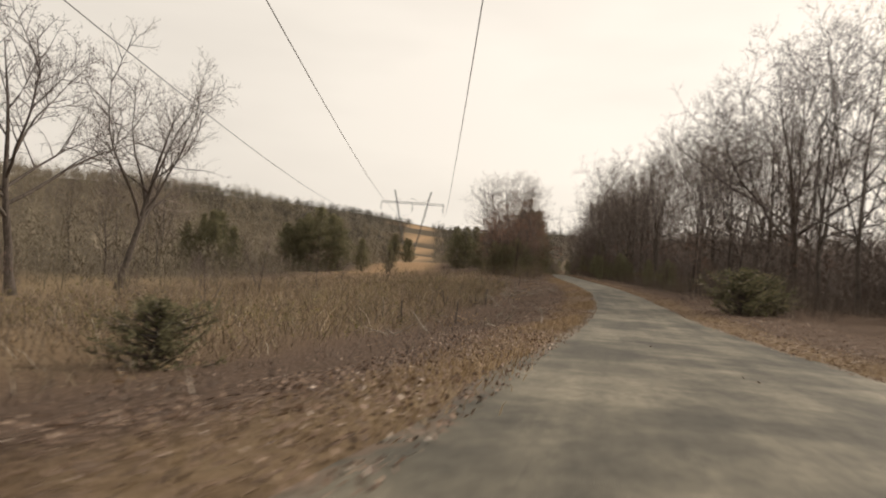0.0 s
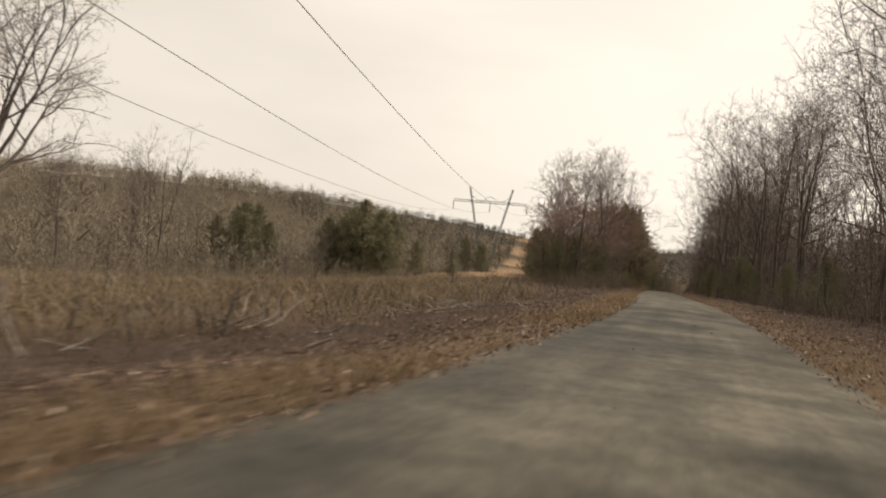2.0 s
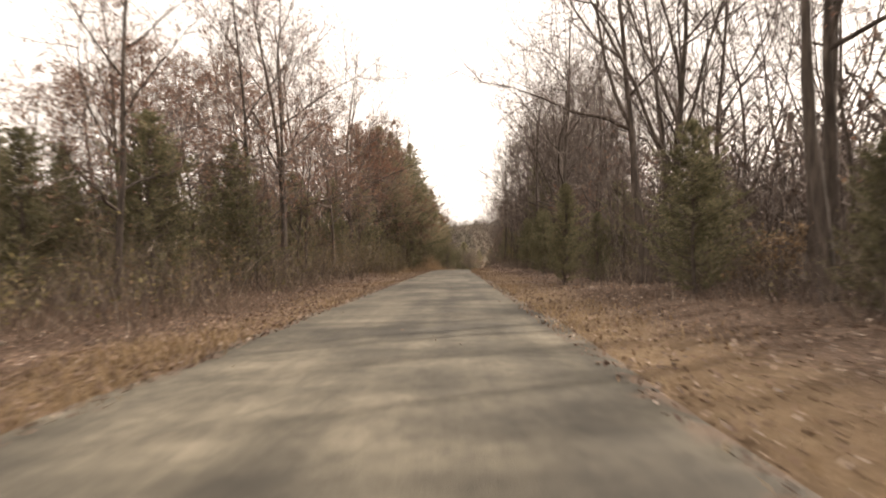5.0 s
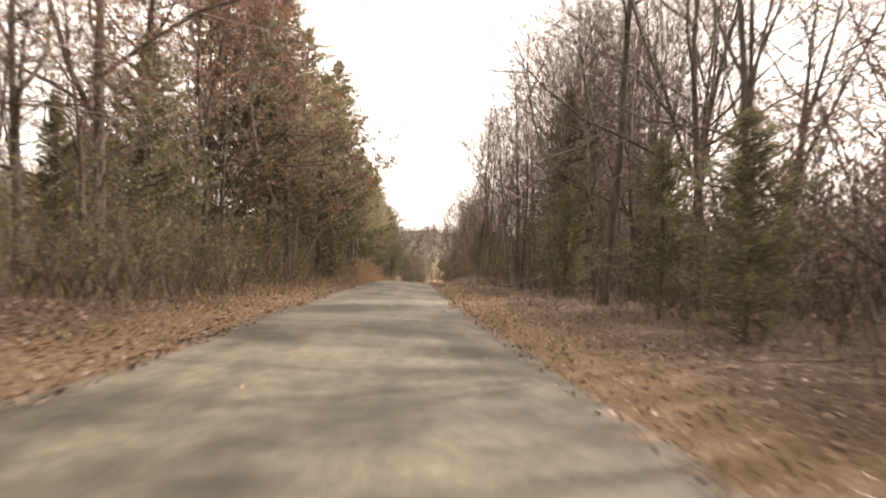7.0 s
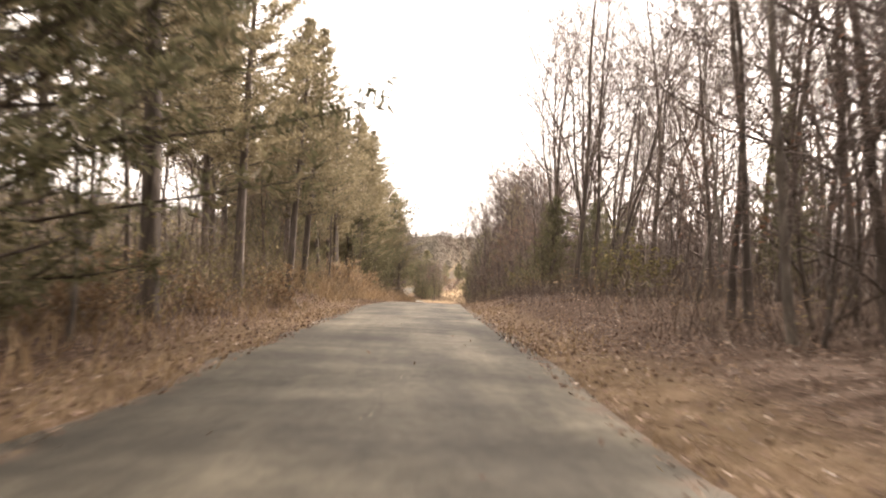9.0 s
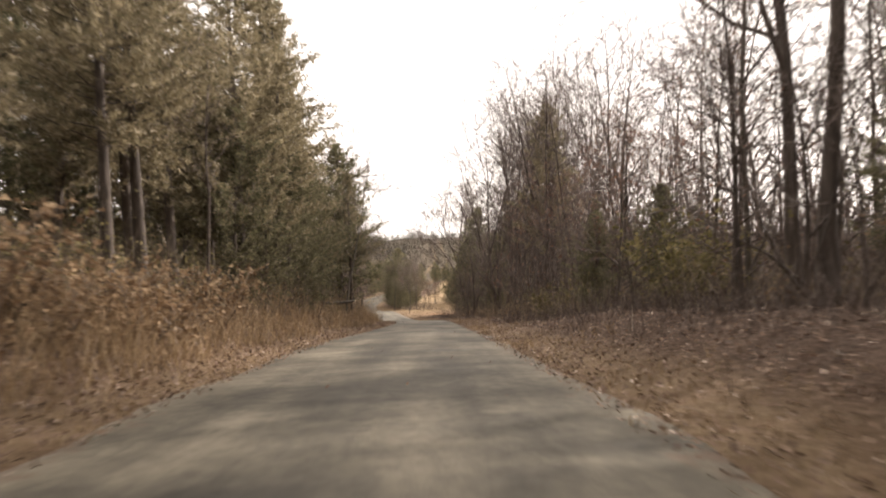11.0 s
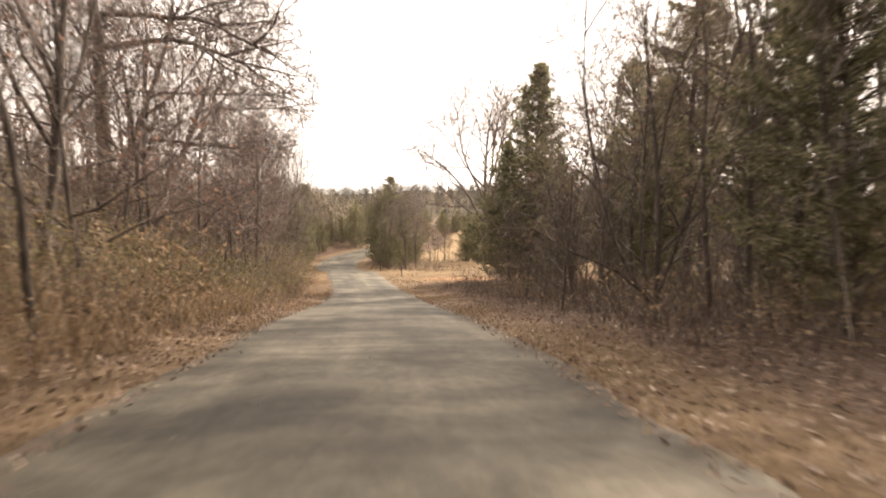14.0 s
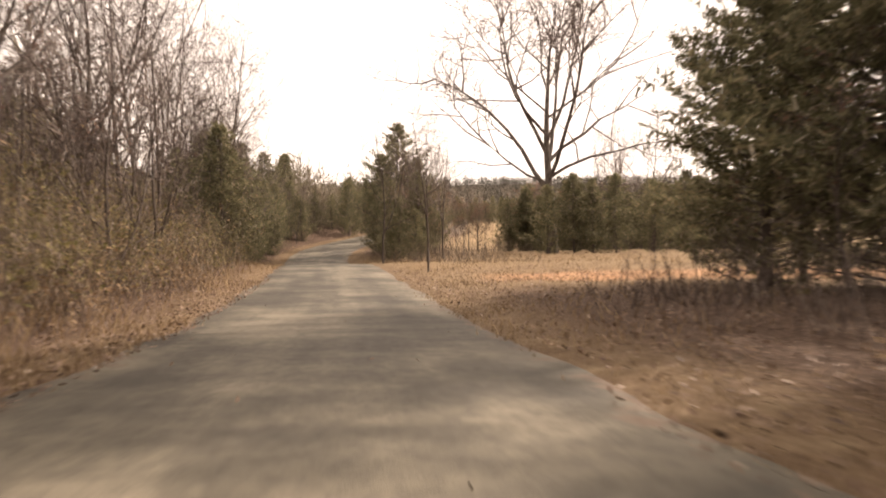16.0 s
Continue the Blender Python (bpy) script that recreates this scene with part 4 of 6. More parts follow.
for x, y, s in ((0.9, 164.5, 1.2), (-2.6, 169, 1.1), (0.9, 156, 0.8), (-2.8, 120, 0.62), (-0.2, 122.5, 0.7), (-4.4, 125, 0.66), (1.2, 129, 0.8), (-2, 131, 0.85), (0.6, 135, 0.9), (-4, 138, 0.9), (-0.5, 146, 0.9), (1.2, 139.5, 0.75), (-1.5, 126, 0.7), (-4.5, 300, 0.55), (-3.6, 306, 0.6), (-6.5, 318, 0.65), (-8.5, 333, 0.7), (-6, 326, 0.5), (-10, 345, 0.6), (-5.2, 293, 0.6)):
    leafy(2, x, y, s, turn=(x * 91 + y * 17) % 360, group="lane-side oaks")
rng = random.Random(107)
for _ in range(14):
    yy = rng.uniform(114, 172)
    leafy(rng.randrange(3), max(float(cx(yy)) - rng.uniform(8, 16), row_end(yy)), yy, rng.uniform(0.5, 0.9), turn=rng.uniform(0, 360), group="lane-side oaks")
rng = random.Random(108)
for _ in range(10):
    yy = rng.uniform(116, 166)
    cedar(rng.randrange(3), max(float(cx(yy)) - rng.uniform(8.5, 17), row_end(yy)), yy, rng.uniform(3, 6), turn=rng.uniform(0, 360), group="lane-side cedars")

# past the evergreens: bare trees and brush down to the dip
for x, y, s, k in ((-9, 318, 1.0, 2), (-5.5, 334, 0.7, 4), (-11, 343, 0.9, 1), (-9.5, 352, 0.9, 3),
                   (-8.9, 367, 0.95, 4), (-12, 360, 1.0, 0), (-14, 375, 0.95, 3), (-16, 350, 1.05, 2), (-13, 335, 1.1, 4), (-18, 322, 1.1, 0), (-12, 300, 1.05, 1), (-16, 310, 1.0, 4), (-20, 340, 1.0, 1), (-13.5, 385, 0.8, 1), (-17, 395, 0.85, 0)):
    bare(k, x, y, s, turn=(x * 91 + y * 17) % 360, tilt=2, tilt_dir=(x * 40) % 360, group="trees above the dip")
rng = random.Random(109)
for _ in range(7):
    yy = rng.uniform(282, 312)
    bare(rng.randrange(6), float(cx(yy)) - rng.uniform(7.0, 15), yy, rng.uniform(0.6, 0.95), turn=rng.uniform(0, 360), tilt=rng.uniform(0, 5), tilt_dir=rng.uniform(0, 360), group="trees above the dip")
rng = random.Random(110)
for _ in range(9):
    yy = rng.uniform(283, 322)
    leafy(1, float(cx(yy)) - rng.uniform(6.0, 12), yy, rng.uniform(0.5, 0.95), turn=rng.uniform(0, 360), group="trees above the dip")
for x, y, h, k in ((-3.4, 289, 10, 0), (-3.5, 232, 15.5, 1), (-1.2, 240, 17, 0), (-1.0, 252, 19.5, 0), (-2.2, 246, 18, 1), (-2.4, 261, 21, 0), (-3.4, 270, 21, 1), (-0.6, 257, 19, 1), (-1.4, 266, 19.5, 1)):
    pine(k, x, y, h, turn=(x * 77 + y * 31) % 360, group="lane-side cedars")
for x, y, s, k in ((-6, 322, 0.7, 0), (-8, 341, 0.6, 1), (-4.5, 309, 0.55, 1), (-1.9, 292, 0.55, 0)):
    leafy(k, x, y, s, turn=(x * 91 + y * 17) % 360, group="trees above the dip")
for x, y, h, k in ((-11.5, 338, 5.5, 0), (-12.5, 347, 6, 2), (-10.5, 362, 6.5, 1), (-12.5, 372, 6, 0), (-15, 388, 10, 2), (-16.5, 402, 10, 1), (-18, 420, 11, 0), (-19, 440, 12, 2), (-14, 352, 7, 1), (-17, 366, 7, 0),
                   (-20, 410, 11.5, 1), (-22, 455, 13, 2), (-24, 430, 13, 0), (-20, 475, 8, 1), (-5.5, 298, 4.5, 2), (-7, 313, 5, 0)):
    far_cedar(k, x, y, h, turn=(x * 77 + y * 31) % 360, group="cedars along the dip")
# pale leaning saplings under the evergreens
for x, y, sc, tl in ((-0.9, 191, 0.5, 9), (0.1, 188.5, 0.42, 24), (-1.6, 195, 0.48, 6), (-0.4, 184, 0.4, 17), (-2.0, 181, 0.45, 5), (1.4, 162.6, 0.42, 4), (1.8, 167, 0.3, 22), (0.4, 170, 0.45, 8), (1.0, 176, 0.4, 12)):
    pole(2, x, y, sc, turn=(y * 31) % 360, tilt=tl, tilt_dir=(y * 70) % 360, group="lane-side saplings")
# the bend beyond and the clearing
cedar(2, 2.4, 394.5, 15.2, turn=30, group="cedars round the clearing")
cedar(2, 4.4, 392.5, 11.0, turn=130, group="cedars round the clearing")
cedar(2, 0.7, 396, 12.0, turn=230, group="cedars round the clearing")
for x, y, h, k in ((16.3, 379, 6.6, 0), (18.4, 377.5, 7.4, 2), (20.2, 378, 7.0, 1), (22.8, 380, 7.6, 0), (25.6, 378, 6.8, 2), (29, 380, 7.8, 1)):
    far_cedar(k, x, y, h, turn=(x * 77 + y * 31) % 360, group="cedars round the clearing")
cedar(0, 5.0, 377, 8.0, turn=130, group="cedars round the clearing")
for x, y, h, k in ( (17.0, 397.5, 7.8, 0), (19.5, 400, 6.5, 2), (15.2, 398.5, 3.4, 1), (23, 396, 6.8, 1), (27, 398, 7.5, 0), (31, 394, 7, 2), (36, 398, 7.5, 1), (1.5, 428, 8, 0), (-1, 440, 9, 2), (3, 447, 9, 1), (33, 352, 8, 0)):
    far_cedar(k, x, y, h, turn=(x * 77 + y * 31) % 360, group="cedars round the clearing")
rng = random.Random(111)
for k in range(26):
    y = 358 + 4.8 * k + rng.uniform(-2, 2)
    x = float(cx(y)) - rng.uniform(5.5, 9.0)
    far_cedar(k % 3, x, y, rng.uniform(5.0, 9.0), turn=rng.uniform(0, 360), group="cedars along the dip")
for x, y, h, k in ((6.2, 399.5, 6.2, 0), (18.4, 396, 6.8, 2), (21.4, 398.5, 7, 0), (25, 400, 6.6, 2), (29, 397, 7, 1), (33.5, 399, 7.6, 2), (39, 397, 7, 0), (42, 399, 8, 2),
                   (5.2, 388, 4.8, 0), (4.6, 374, 4.5, 2), (3.0, 380, 6.0, 2), (2.4, 384, 8, 1), (1.2, 392, 8.5, 2), (0.4, 400, 9, 0), (-1.2, 410, 9.5, 2), (1.2, 420, 9, 1), (-1.5, 424, 9, 0), (-2.6, 436, 9, 2), (-3.2, 450, 10, 1), (-3.6, 464, 10, 0), (-3.8, 478, 10, 2)):
    far_cedar(k, x, y, h, turn=(x * 77 + y * 31) % 360, group="cedars round the clearing")
rng = random.Random(112)
for k in range(84):
    x = -30 + 1.75 * k + rng.uniform(-1, 1)
    y = 500 + rng.uniform(0, 30)
    far_cedar(k % 3, x, y, rng.uniform(5.5, 9), turn=rng.uniform(0, 360), group="evergreens behind the pasture")
rng = random.Random(113)
for k in range(22):
    x = 15.6 + 1.35 * k + rng.uniform(-0.4, 0.4) if k < 20 else 5.0 + 1.2 * (k - 20)
    far_cedar(k, x, 400 + rng.uniform(-3.0, 2.0), rng.uniform(5.0, 7.8), turn=rng.uniform(0, 360), group="cedars round the clearing")
for x, y, s, k in ((10.3, 397, 0.42, 0), (11.5, 398, 0.45, 1), (12.2, 397.3, 0.4, 0), (8.9, 398, 0.38, 1), (9.8, 397.5, 0.5, 2), (11.4, 398.3, 0.46, 2)):
    leafy(k, x, y, s, turn=(x * 91) % 360, group="young trees by the pasture fence")
for x, y, s, k in ((5.6, 366, 0.62, 4), (2.2, 370, 0.6, 1), (6.8, 372, 0.55, 4), (4.4, 380, 0.6, 0), (3.0, 392, 0.6, 1), (6.0, 404, 0.6, 4), (28, 386, 0.8, 1), (34, 380, 0.85, 2), (24.5, 391, 0.7, 4), (30, 402, 0.9, 0), (0.5, 412, 0.65, 1), (4, 425, 0.7, 0), (-3, 452, 0.75, 2)):
    bare(k, x, y, s, turn=(x * 91 + y * 17) % 360, group="trees round the clearing")
# dark cedars standing out in the valley beyond the field
for x, y, h, k in ((-55, 180, 13, 2), (-60, 184, 12, 1), (-53.5, 186, 12, 0), (-64.5, 181, 10, 0), (-82, 175, 10, 2), (-86, 186, 12, 2), (-91, 177, 9, 0), (-58.5, 183, 11, 0), (-52, 183, 10, 1), (-61, 178, 9, 2), (-49, 178, 9, 0), (-66, 190, 10, 1), (-63, 187, 11, 2), (-84, 178, 12, 0), (-88, 181, 11, 1), (-80, 182, 9, 2), (-46, 190, 7, 0), (-57, 200, 12, 2), (-40, 197, 6, 1)):
    far_cedar(k, x, y, h * 1.38, turn=(x * 77 + y * 31) % 360, group="valley cedars")
for x, y, h, k in ((-22, 205, 9, 2), (-18, 195, 9, 0), (-70, 160, 5, 1), (-14, 200, 8, 1), (-43.5, 219, 7, 0), (-40.5, 221, 6, 1), (-38.5, 218, 5.5, 2), (-20.5, 198, 8, 0), (-16.5, 207, 9, 2)):
    far_cedar(k, x, y, h * 1.38, turn=(x * 77 + y * 31) % 360, group="valley cedars")
# saplings standing in the weeds
rng = random.Random(114)
for _ in range(24):
    y = rng.uniform(30, 112)
    sapling(rng.randrange(3), rng.uniform(-52, -8), y, rng.uniform(0.3, 0.75), turn=rng.uniform(0, 360), tilt=rng.uniform(0, 8), tilt_dir=rng.uniform(0, 360), group="saplings in the weeds")
# small evergreen shrubs at the lane's edge
plant(("cedarbush", 0), lambda: conifer(71, 1.5, 1.1, low=0.02, point=0.5, boughs=90, sprays=6, needles=9, size=0.12, label="low bushy evergreen among the fallen branches", name="evergreen_shrub"), -1.7, 15.5, 1.35)
plant(("cedarbush", 0), None, 18.8, 45.0, 2.2, turn=60, label="rounded dark evergreen bush at the wood's edge")
plant(("cedarbush", 0), None, 20.6, 47.0, 1.9, turn=160, label="rounded dark evergreen bush at the wood's edge")
# leafy shrubs
for key, x, y, s, mk in (("rust", 1.6, 232, 1.5, lambda: shrub(81, 1.5, 18, 170, RUST_LEAF, "shrub thick with rust-orange withered leaves", 0.095)),
                         ("rust", 2.6, 229, 1.2, None), ("rust", 16.8, 268, 0.9, None), ("rust", -0.5, 298.5, 2.1, None), ("rust", 0.2, 296, 1.1, None),
                         ("rust", 20.5, 121, 1.5, None), ("rust", 1.9, 190, 1.1, None), ("rust", 2.1, 196, 0.9, None), ("rust", 2.2, 203, 1.2, None), ("rust", 1.3, 235, 1.6, None), ("rust", 0.8, 240, 1.6, None), ("rust", 0.4, 228.5, 1.7, None)):
    plant(("shrub", key), mk, x, y, s, turn=(x * 63 + y * 29) % 360, group="rust-leaved shrubs")

for x, y, s in ((15.8, 238.5, 1.5), (17.2, 242, 1.7), (15.0, 256, 1.2), (16.6, 208, 1.4), (21, 104, 1.3), (-7.5, 322, 1.7), (-6.2, 330, 1.5), (-9.8, 341, 1.8), (-5.0, 316, 1.4)):
    plant(("shrub", "olive"), lambda: shrub(82, 1.9, 20, 120, OLIVE, "rounded half-evergreen shrub with small olive leaves", 0.12), x, y, s, turn=(x * 63 + y * 29) % 360, group="olive shrubs")
# thicket of young leaf-holding trees on the slope above the dip
rng = random.Random(115)
for _ in range(26):
    yy = rng.uniform(312, 430)
    k = rng.randrange(3)
    leafy(k, float(cx(yy)) - rng.uniform(6.5, 15), yy, rng.uniform(0.32, 0.55) * (1.0 if k == 2 else 0.9), turn=rng.uniform(0, 360), group="thicket above the dip")
for x, y, s, k in ((-5.8, 326, 0.8, 1), (-7.4, 336, 0.85, 0), (-8.6, 345, 0.8, 1), (-9.2, 355, 0.75, 3), (-11.5, 364, 0.8, 0)):
    bare(k, x, y, s, turn=(x * 91 + y * 17) % 360, tilt=4, tilt_dir=(x * 40) % 360, group="trees above the dip")
# low dark evergreens and oaks at the wood's edge
for x, y, h, k in ((20.6, 88, 4.0, 2), (21.8, 92, 3.8, 0), (19.6, 97, 3.0, 2), (20.6, 106, 4.2, 2), (18.7, 111, 3.4, 0), (18.6, 121, 4.4, 2), (17.2, 133, 3.6, 2), (17.4, 146, 4.2, 0), (16.2, 152, 5.0, 2), (15.9, 170, 5.5, 0),
                   (16.5, 216, 5.5, 2), (15.8, 250, 5.5, 0)):
    cedar(k, x, y, h, turn=(x * 77 + y * 31) % 360, group="roadside cedars")
rng = random.Random(116)
for _ in range(18):
    yy = rng.uniform(60, 300)
    leafy(rng.randrange(3), float(cx(yy)) + rng.uniform(7.5, 16), yy, rng.uniform(0.3, 0.6), turn=rng.uniform(0, 360), group="woodland oaks")
rng = random.Random(117)
for _ in range(22):
    yy = rng.uniform(352, 415)
    far_cedar(rng.randrange(2), float(cx(yy)) - rng.uniform(6.5, 13), yy, rng.uniform(5, 8.5), turn=rng.uniform(0, 360), group="cedars along the dip")
rng = random.Random(118)
for _ in range(30):
    yy = rng.uniform(316, 400)
    sapling(rng.randrange(3), float(cx(yy)) - rng.uniform(5.6, 11), yy, rng.uniform(0.7, 1.2), turn=rng.uniform(0, 360), tilt=rng.uniform(0, 8), tilt_dir=rng.uniform(0, 360), group="understorey trees")
# tall evergreens standing back from the lane
rng = random.Random(119)
for k in range(26):
    yy = 166 + 4.7 * k + rng.uniform(-1.5, 1.5)
    if yy < 236:
        continue
    cedar(k % 2, float(cx(yy)) - rng.uniform(14.5, 19), yy, rng.uniform(13, 17), turn=rng.uniform(0, 360), group="lane-side cedars")
for x, y, h, k in ((18.2, 304, 15, 1), (20.5, 308, 16, 0), (17.4, 268, 16.2, 1)):
    pine(k, x, y, h, turn=(x * 77 + y * 31) % 360, group="woodland evergreens")
rng = random.Random(120)
for _ in range(6):
    yy = rng.uniform(270, 300)
    bare(rng.choice((0, 2, 4)), float(cx(yy)) + rng.uniform(9, 17), yy, rng.uniform(0.9, 1.2), turn=rng.uniform(0, 360), tilt=rng.uniform(0, 4), tilt_dir=rng.uniform(0, 360), group="woodland trees")
rng = random.Random(121)
for _ in range(10):
    yy = rng.uniform(292, 326)
    bare(rng.randrange(6), float(cx(yy)) + rng.uniform(11.5, 20), yy, rng.uniform(0.6, 0.95), turn=rng.uniform(0, 360), tilt=rng.uniform(0, 4), tilt_dir=rng.uniform(0, 360), group="woodland trees")
rng = random.Random(122)
for _ in range(14):
    yy = rng.uniform(292, 332)
    sapling(rng.randrange(3), float(cx(yy)) + rng.uniform(7.0, 13), yy, rng.uniform(0.5, 0.95), turn=rng.uniform(0, 360), tilt=rng.uniform(0, 8), tilt_dir=rng.uniform(0, 360), group="understorey trees")
# open-grown trees on the hillside beyond the field
for x, y, s, k in ((-80, 145, 1.25, 3), (-84, 148, 1.1, 0), (-74, 118, 1.0, 1), (-98, 140, 1.1, 0), (-70, 128, 0.85, 4), (-104, 165, 1.1, 3), (-112, 190, 1.0, 1), (-92, 172, 0.9, 2)):
    bare(k, x, y, s, turn=(x * 91 + y * 17) % 360, group="hillside trees")
# a spreading tree at the wood's edge, its limbs over the verge
plant(("hero", 4), lambda: bare_tree(64, 20, limbs=5, low=0.3, spread=0.42, forked=4, counts=(6, 5, 4, 2), girth=1.7, thick=1.5, open_fork=1.25, arch=0.03,
                                     label="spreading bare tree with long limbs at the wood's edge"), 29.5, 71.5, 0.95, turn=200)
# crowded young growth above the bank
rng = random.Random(123)
for _ in range(12):
    yy = rng.uniform(226, 268)
    sapling(rng.randrange(3), float(cx(yy)) + rng.uniform(8.5, 14), yy, rng.uniform(0.7, 1.2), turn=rng.uniform(0, 360), tilt=rng.uniform(0, 8), tilt_dir=rng.uniform(0, 360), group="understorey trees")
rng = random.Random(124)
for _ in range(9):
    yy = rng.uniform(230, 272)
    leafy(rng.randrange(2), float(cx(yy)) + rng.uniform(8, 13), yy, rng.uniform(0.55, 0.8), turn=rng.uniform(0, 360), group="woodland oaks")
for x, y, h, k in ((0.8, 278, 15.4, 0), (0.6, 256, 9.5, 2), (0.2, 262, 10.5, 2), (-0.6, 249, 10, 2)):
    cedar(k, x, y, h, turn=(x * 77 + y * 31) % 360, group="lane-side cedars")
# the dark tree line behind the clearing
rng = random.Random(125)
for _ in range(26):
    x = rng.uniform(17.5, 52)
    far_cedar(rng.randrange(2), x, rng.uniform(391, 405), rng.uniform(6.5, 10), turn=rng.uniform(0, 360), group="cedars round the clearing")
rng = random.Random(126)
for _ in range(14):
    x = rng.uniform(17.5, 50)
    leafy(rng.randrange(3), x, rng.uniform(388, 404), rng.uniform(0.5, 0.75), turn=rng.uniform(0, 360), group="young trees by the pasture fence")
for x, y, s, k in ((6.5, 394, 0.6, 2), (7.0, 399, 0.62, 0), (5.2, 386, 0.55, 2), (4.4, 382, 0.6, 0), (2.6, 390, 0.62, 2), (0.6, 396, 0.6, 2), (2.4, 402, 0.65, 0)):
    leafy(k, x, y, s, turn=(x * 91 + y * 17) % 360, group="young trees by the pasture fence")
rng = random.Random(127)
for _ in range(12):
    yy = rng.uniform(258, 300)
    sapling(rng.randrange(3), float(cx(yy)) + rng.uniform(6.2, 9.5), yy, rng.uniform(0.7, 1.25), turn=rng.uniform(0, 360), tilt=rng.uniform(0, 8), tilt_dir=rng.uniform(0, 360), group="understorey trees")
rng = random.Random(128)
for _ in range(13):
    yy = rng.uniform(342, 402)
    bare(rng.randrange(6), float(cx(yy)) - rng.uniform(6.2, 11), yy, rng.uniform(0.48, 0.7), turn=rng.uniform(0, 360), tilt=rng.uniform(0, 6), tilt_dir=rng.uniform(0, 360), group="trees above the dip")
rng = random.Random(129)
for _ in range(9):
    yy = rng.uniform(366, 398)
    far_cedar(rng.randrange(2), float(cx(yy)) - rng.uniform(6.2, 9.5), yy, rng.uniform(7.5, 10), turn=rng.uniform(0, 360), group="cedars along the dip")


# ---------------------------------------------------------------- wide plant cover
def stuff(name, verts, faces, mat, label, category):
    me = bpy.data.meshes.new(name)
    v = np.asarray(verts, np.float32).reshape(-1, 3)
    f = np.asarray(faces, np.int32)
    k = f.shape[1]
    me.vertices.add(len(v))
    me.vertices.foreach_set("co", v.ravel())
    me.loops.add(f.size)
    me.loops.foreach_set("vertex_index", f.ravel())
    me.polygons.add(len(f))
    me.polygons.foreach_set("loop_start", np.arange(0, f.size, k, dtype=np.int32))
    me.materials.append(mat)
    me.update(calc_edges=True)
    return tagged(new(name, me), label, category, kind="stuff")


def trampled(x, y):
    """The low cover of the bank in front of the log."""
    return ss((y - 259) / 4) * (1 - ss((y - 271) / 2)) * (x < cx(y)) * (1 - ss((cx(y) - x - 11) / 3))


def blades(rs, x, y, low, high, width, lean=0.35):
    """Thin bent blades, two triangles each, rooted on the ground."""
    n = len(x)
    z = gz(x, y) - 0.03
    h = rs.uniform(low, high, n) * (0.45 + 0.85 * np.abs(np.sin(x * 0.31 + 1.7 * np.sin(y * 0.17)) * np.cos(y * 0.23 + np.sin(x * 0.4))) ** 0.7)
    h = h * (1 - 0.6 * trampled(x, y))
    a = rs.uniform(0, 2 * np.pi, n)
    w = np.stack([np.cos(a), np.sin(a), 0 * a], -1) * (width * rs.uniform(0.6, 1.4, n))[:, None]
    b = rs.uniform(0, 2 * np.pi, n)
    d = np.stack([np.cos(b) * lean * rs.uniform(0, 1, n), np.sin(b) * lean * rs.uniform(0, 1, n), np.ones(n)], -1)
    p = np.stack([x, y, z], -1)
    mid = p + d * (h * 0.55)[:, None]
    d2 = d + np.stack([np.cos(b), np.sin(b), 0 * b], -1) * (lean * rs.uniform(0, 1.6, n))[:, None]
    tip = mid + d2 / np.linalg.norm(d2, axis=1)[:, None] * (h * 0.45)[:, None]
    v = np.stack([p - w, p + w, mid + w * 0.6, tip, mid - w * 0.6], 1)
    i = np.arange(n)[:, None] * 5
    f = np.concatenate([i + np.array([[0, 1, 2]]), i + np.array([[0, 2, 4]]), i + np.array([[4, 2, 3]])])
    return v.reshape(-1, 3), f


def clumped(rs, n, y0, y1, u0, u1, power=1.0, clump=0.0):
    y = rs.uniform(y0, y1, n)
    t = rs.uniform(0, 1, n) ** power
    u = u0 + (u1 - u0) * t
    if clump:
        y = y + rs.normal(0, clump, n)
        u = u + rs.normal(0, clump * 0.5, n)
        keep = np.sin(y * 0.9 + 2 * np.sin(u * 0.7)) * np.sin(u * 1.1 + 1.5 * np.sin(y * 0.5)) > rs.uniform(-1.0, 0.6, n)
        y, u = y[keep], u[keep]
    return across(y, u), y


rs = np.random.RandomState(5)
parts = []
x, y = clumped(rs, 40000, 2, 118, -10.5, -50, 1.2, 0.5)
v1, f1 = blades(rs, x, y, 0.2, 1.15, 0.012, 1.3)
x, y = clumped(rs, 5000, 2, 120, -11.0, -42, 1.3, 0.8)
v2, f2 = blades(rs, x, y, 0.6, 1.9, 0.016, 1.3)
x, y = clumped(rs, 1200, 10, 114, -10.5, -26, 1.3, 0.8)
v3, f3 = blades(rs, x, y, 0.5, 1.4, 0.022, 0.9)
stuff("dead_weeds", np.concatenate([v1, v2, v3]), np.concatenate([f1, f2 + len(v1), f3 + len(v1) + len(v2)]), WEED, "tall dead brown weeds and broken stalks in the field", "weeds")

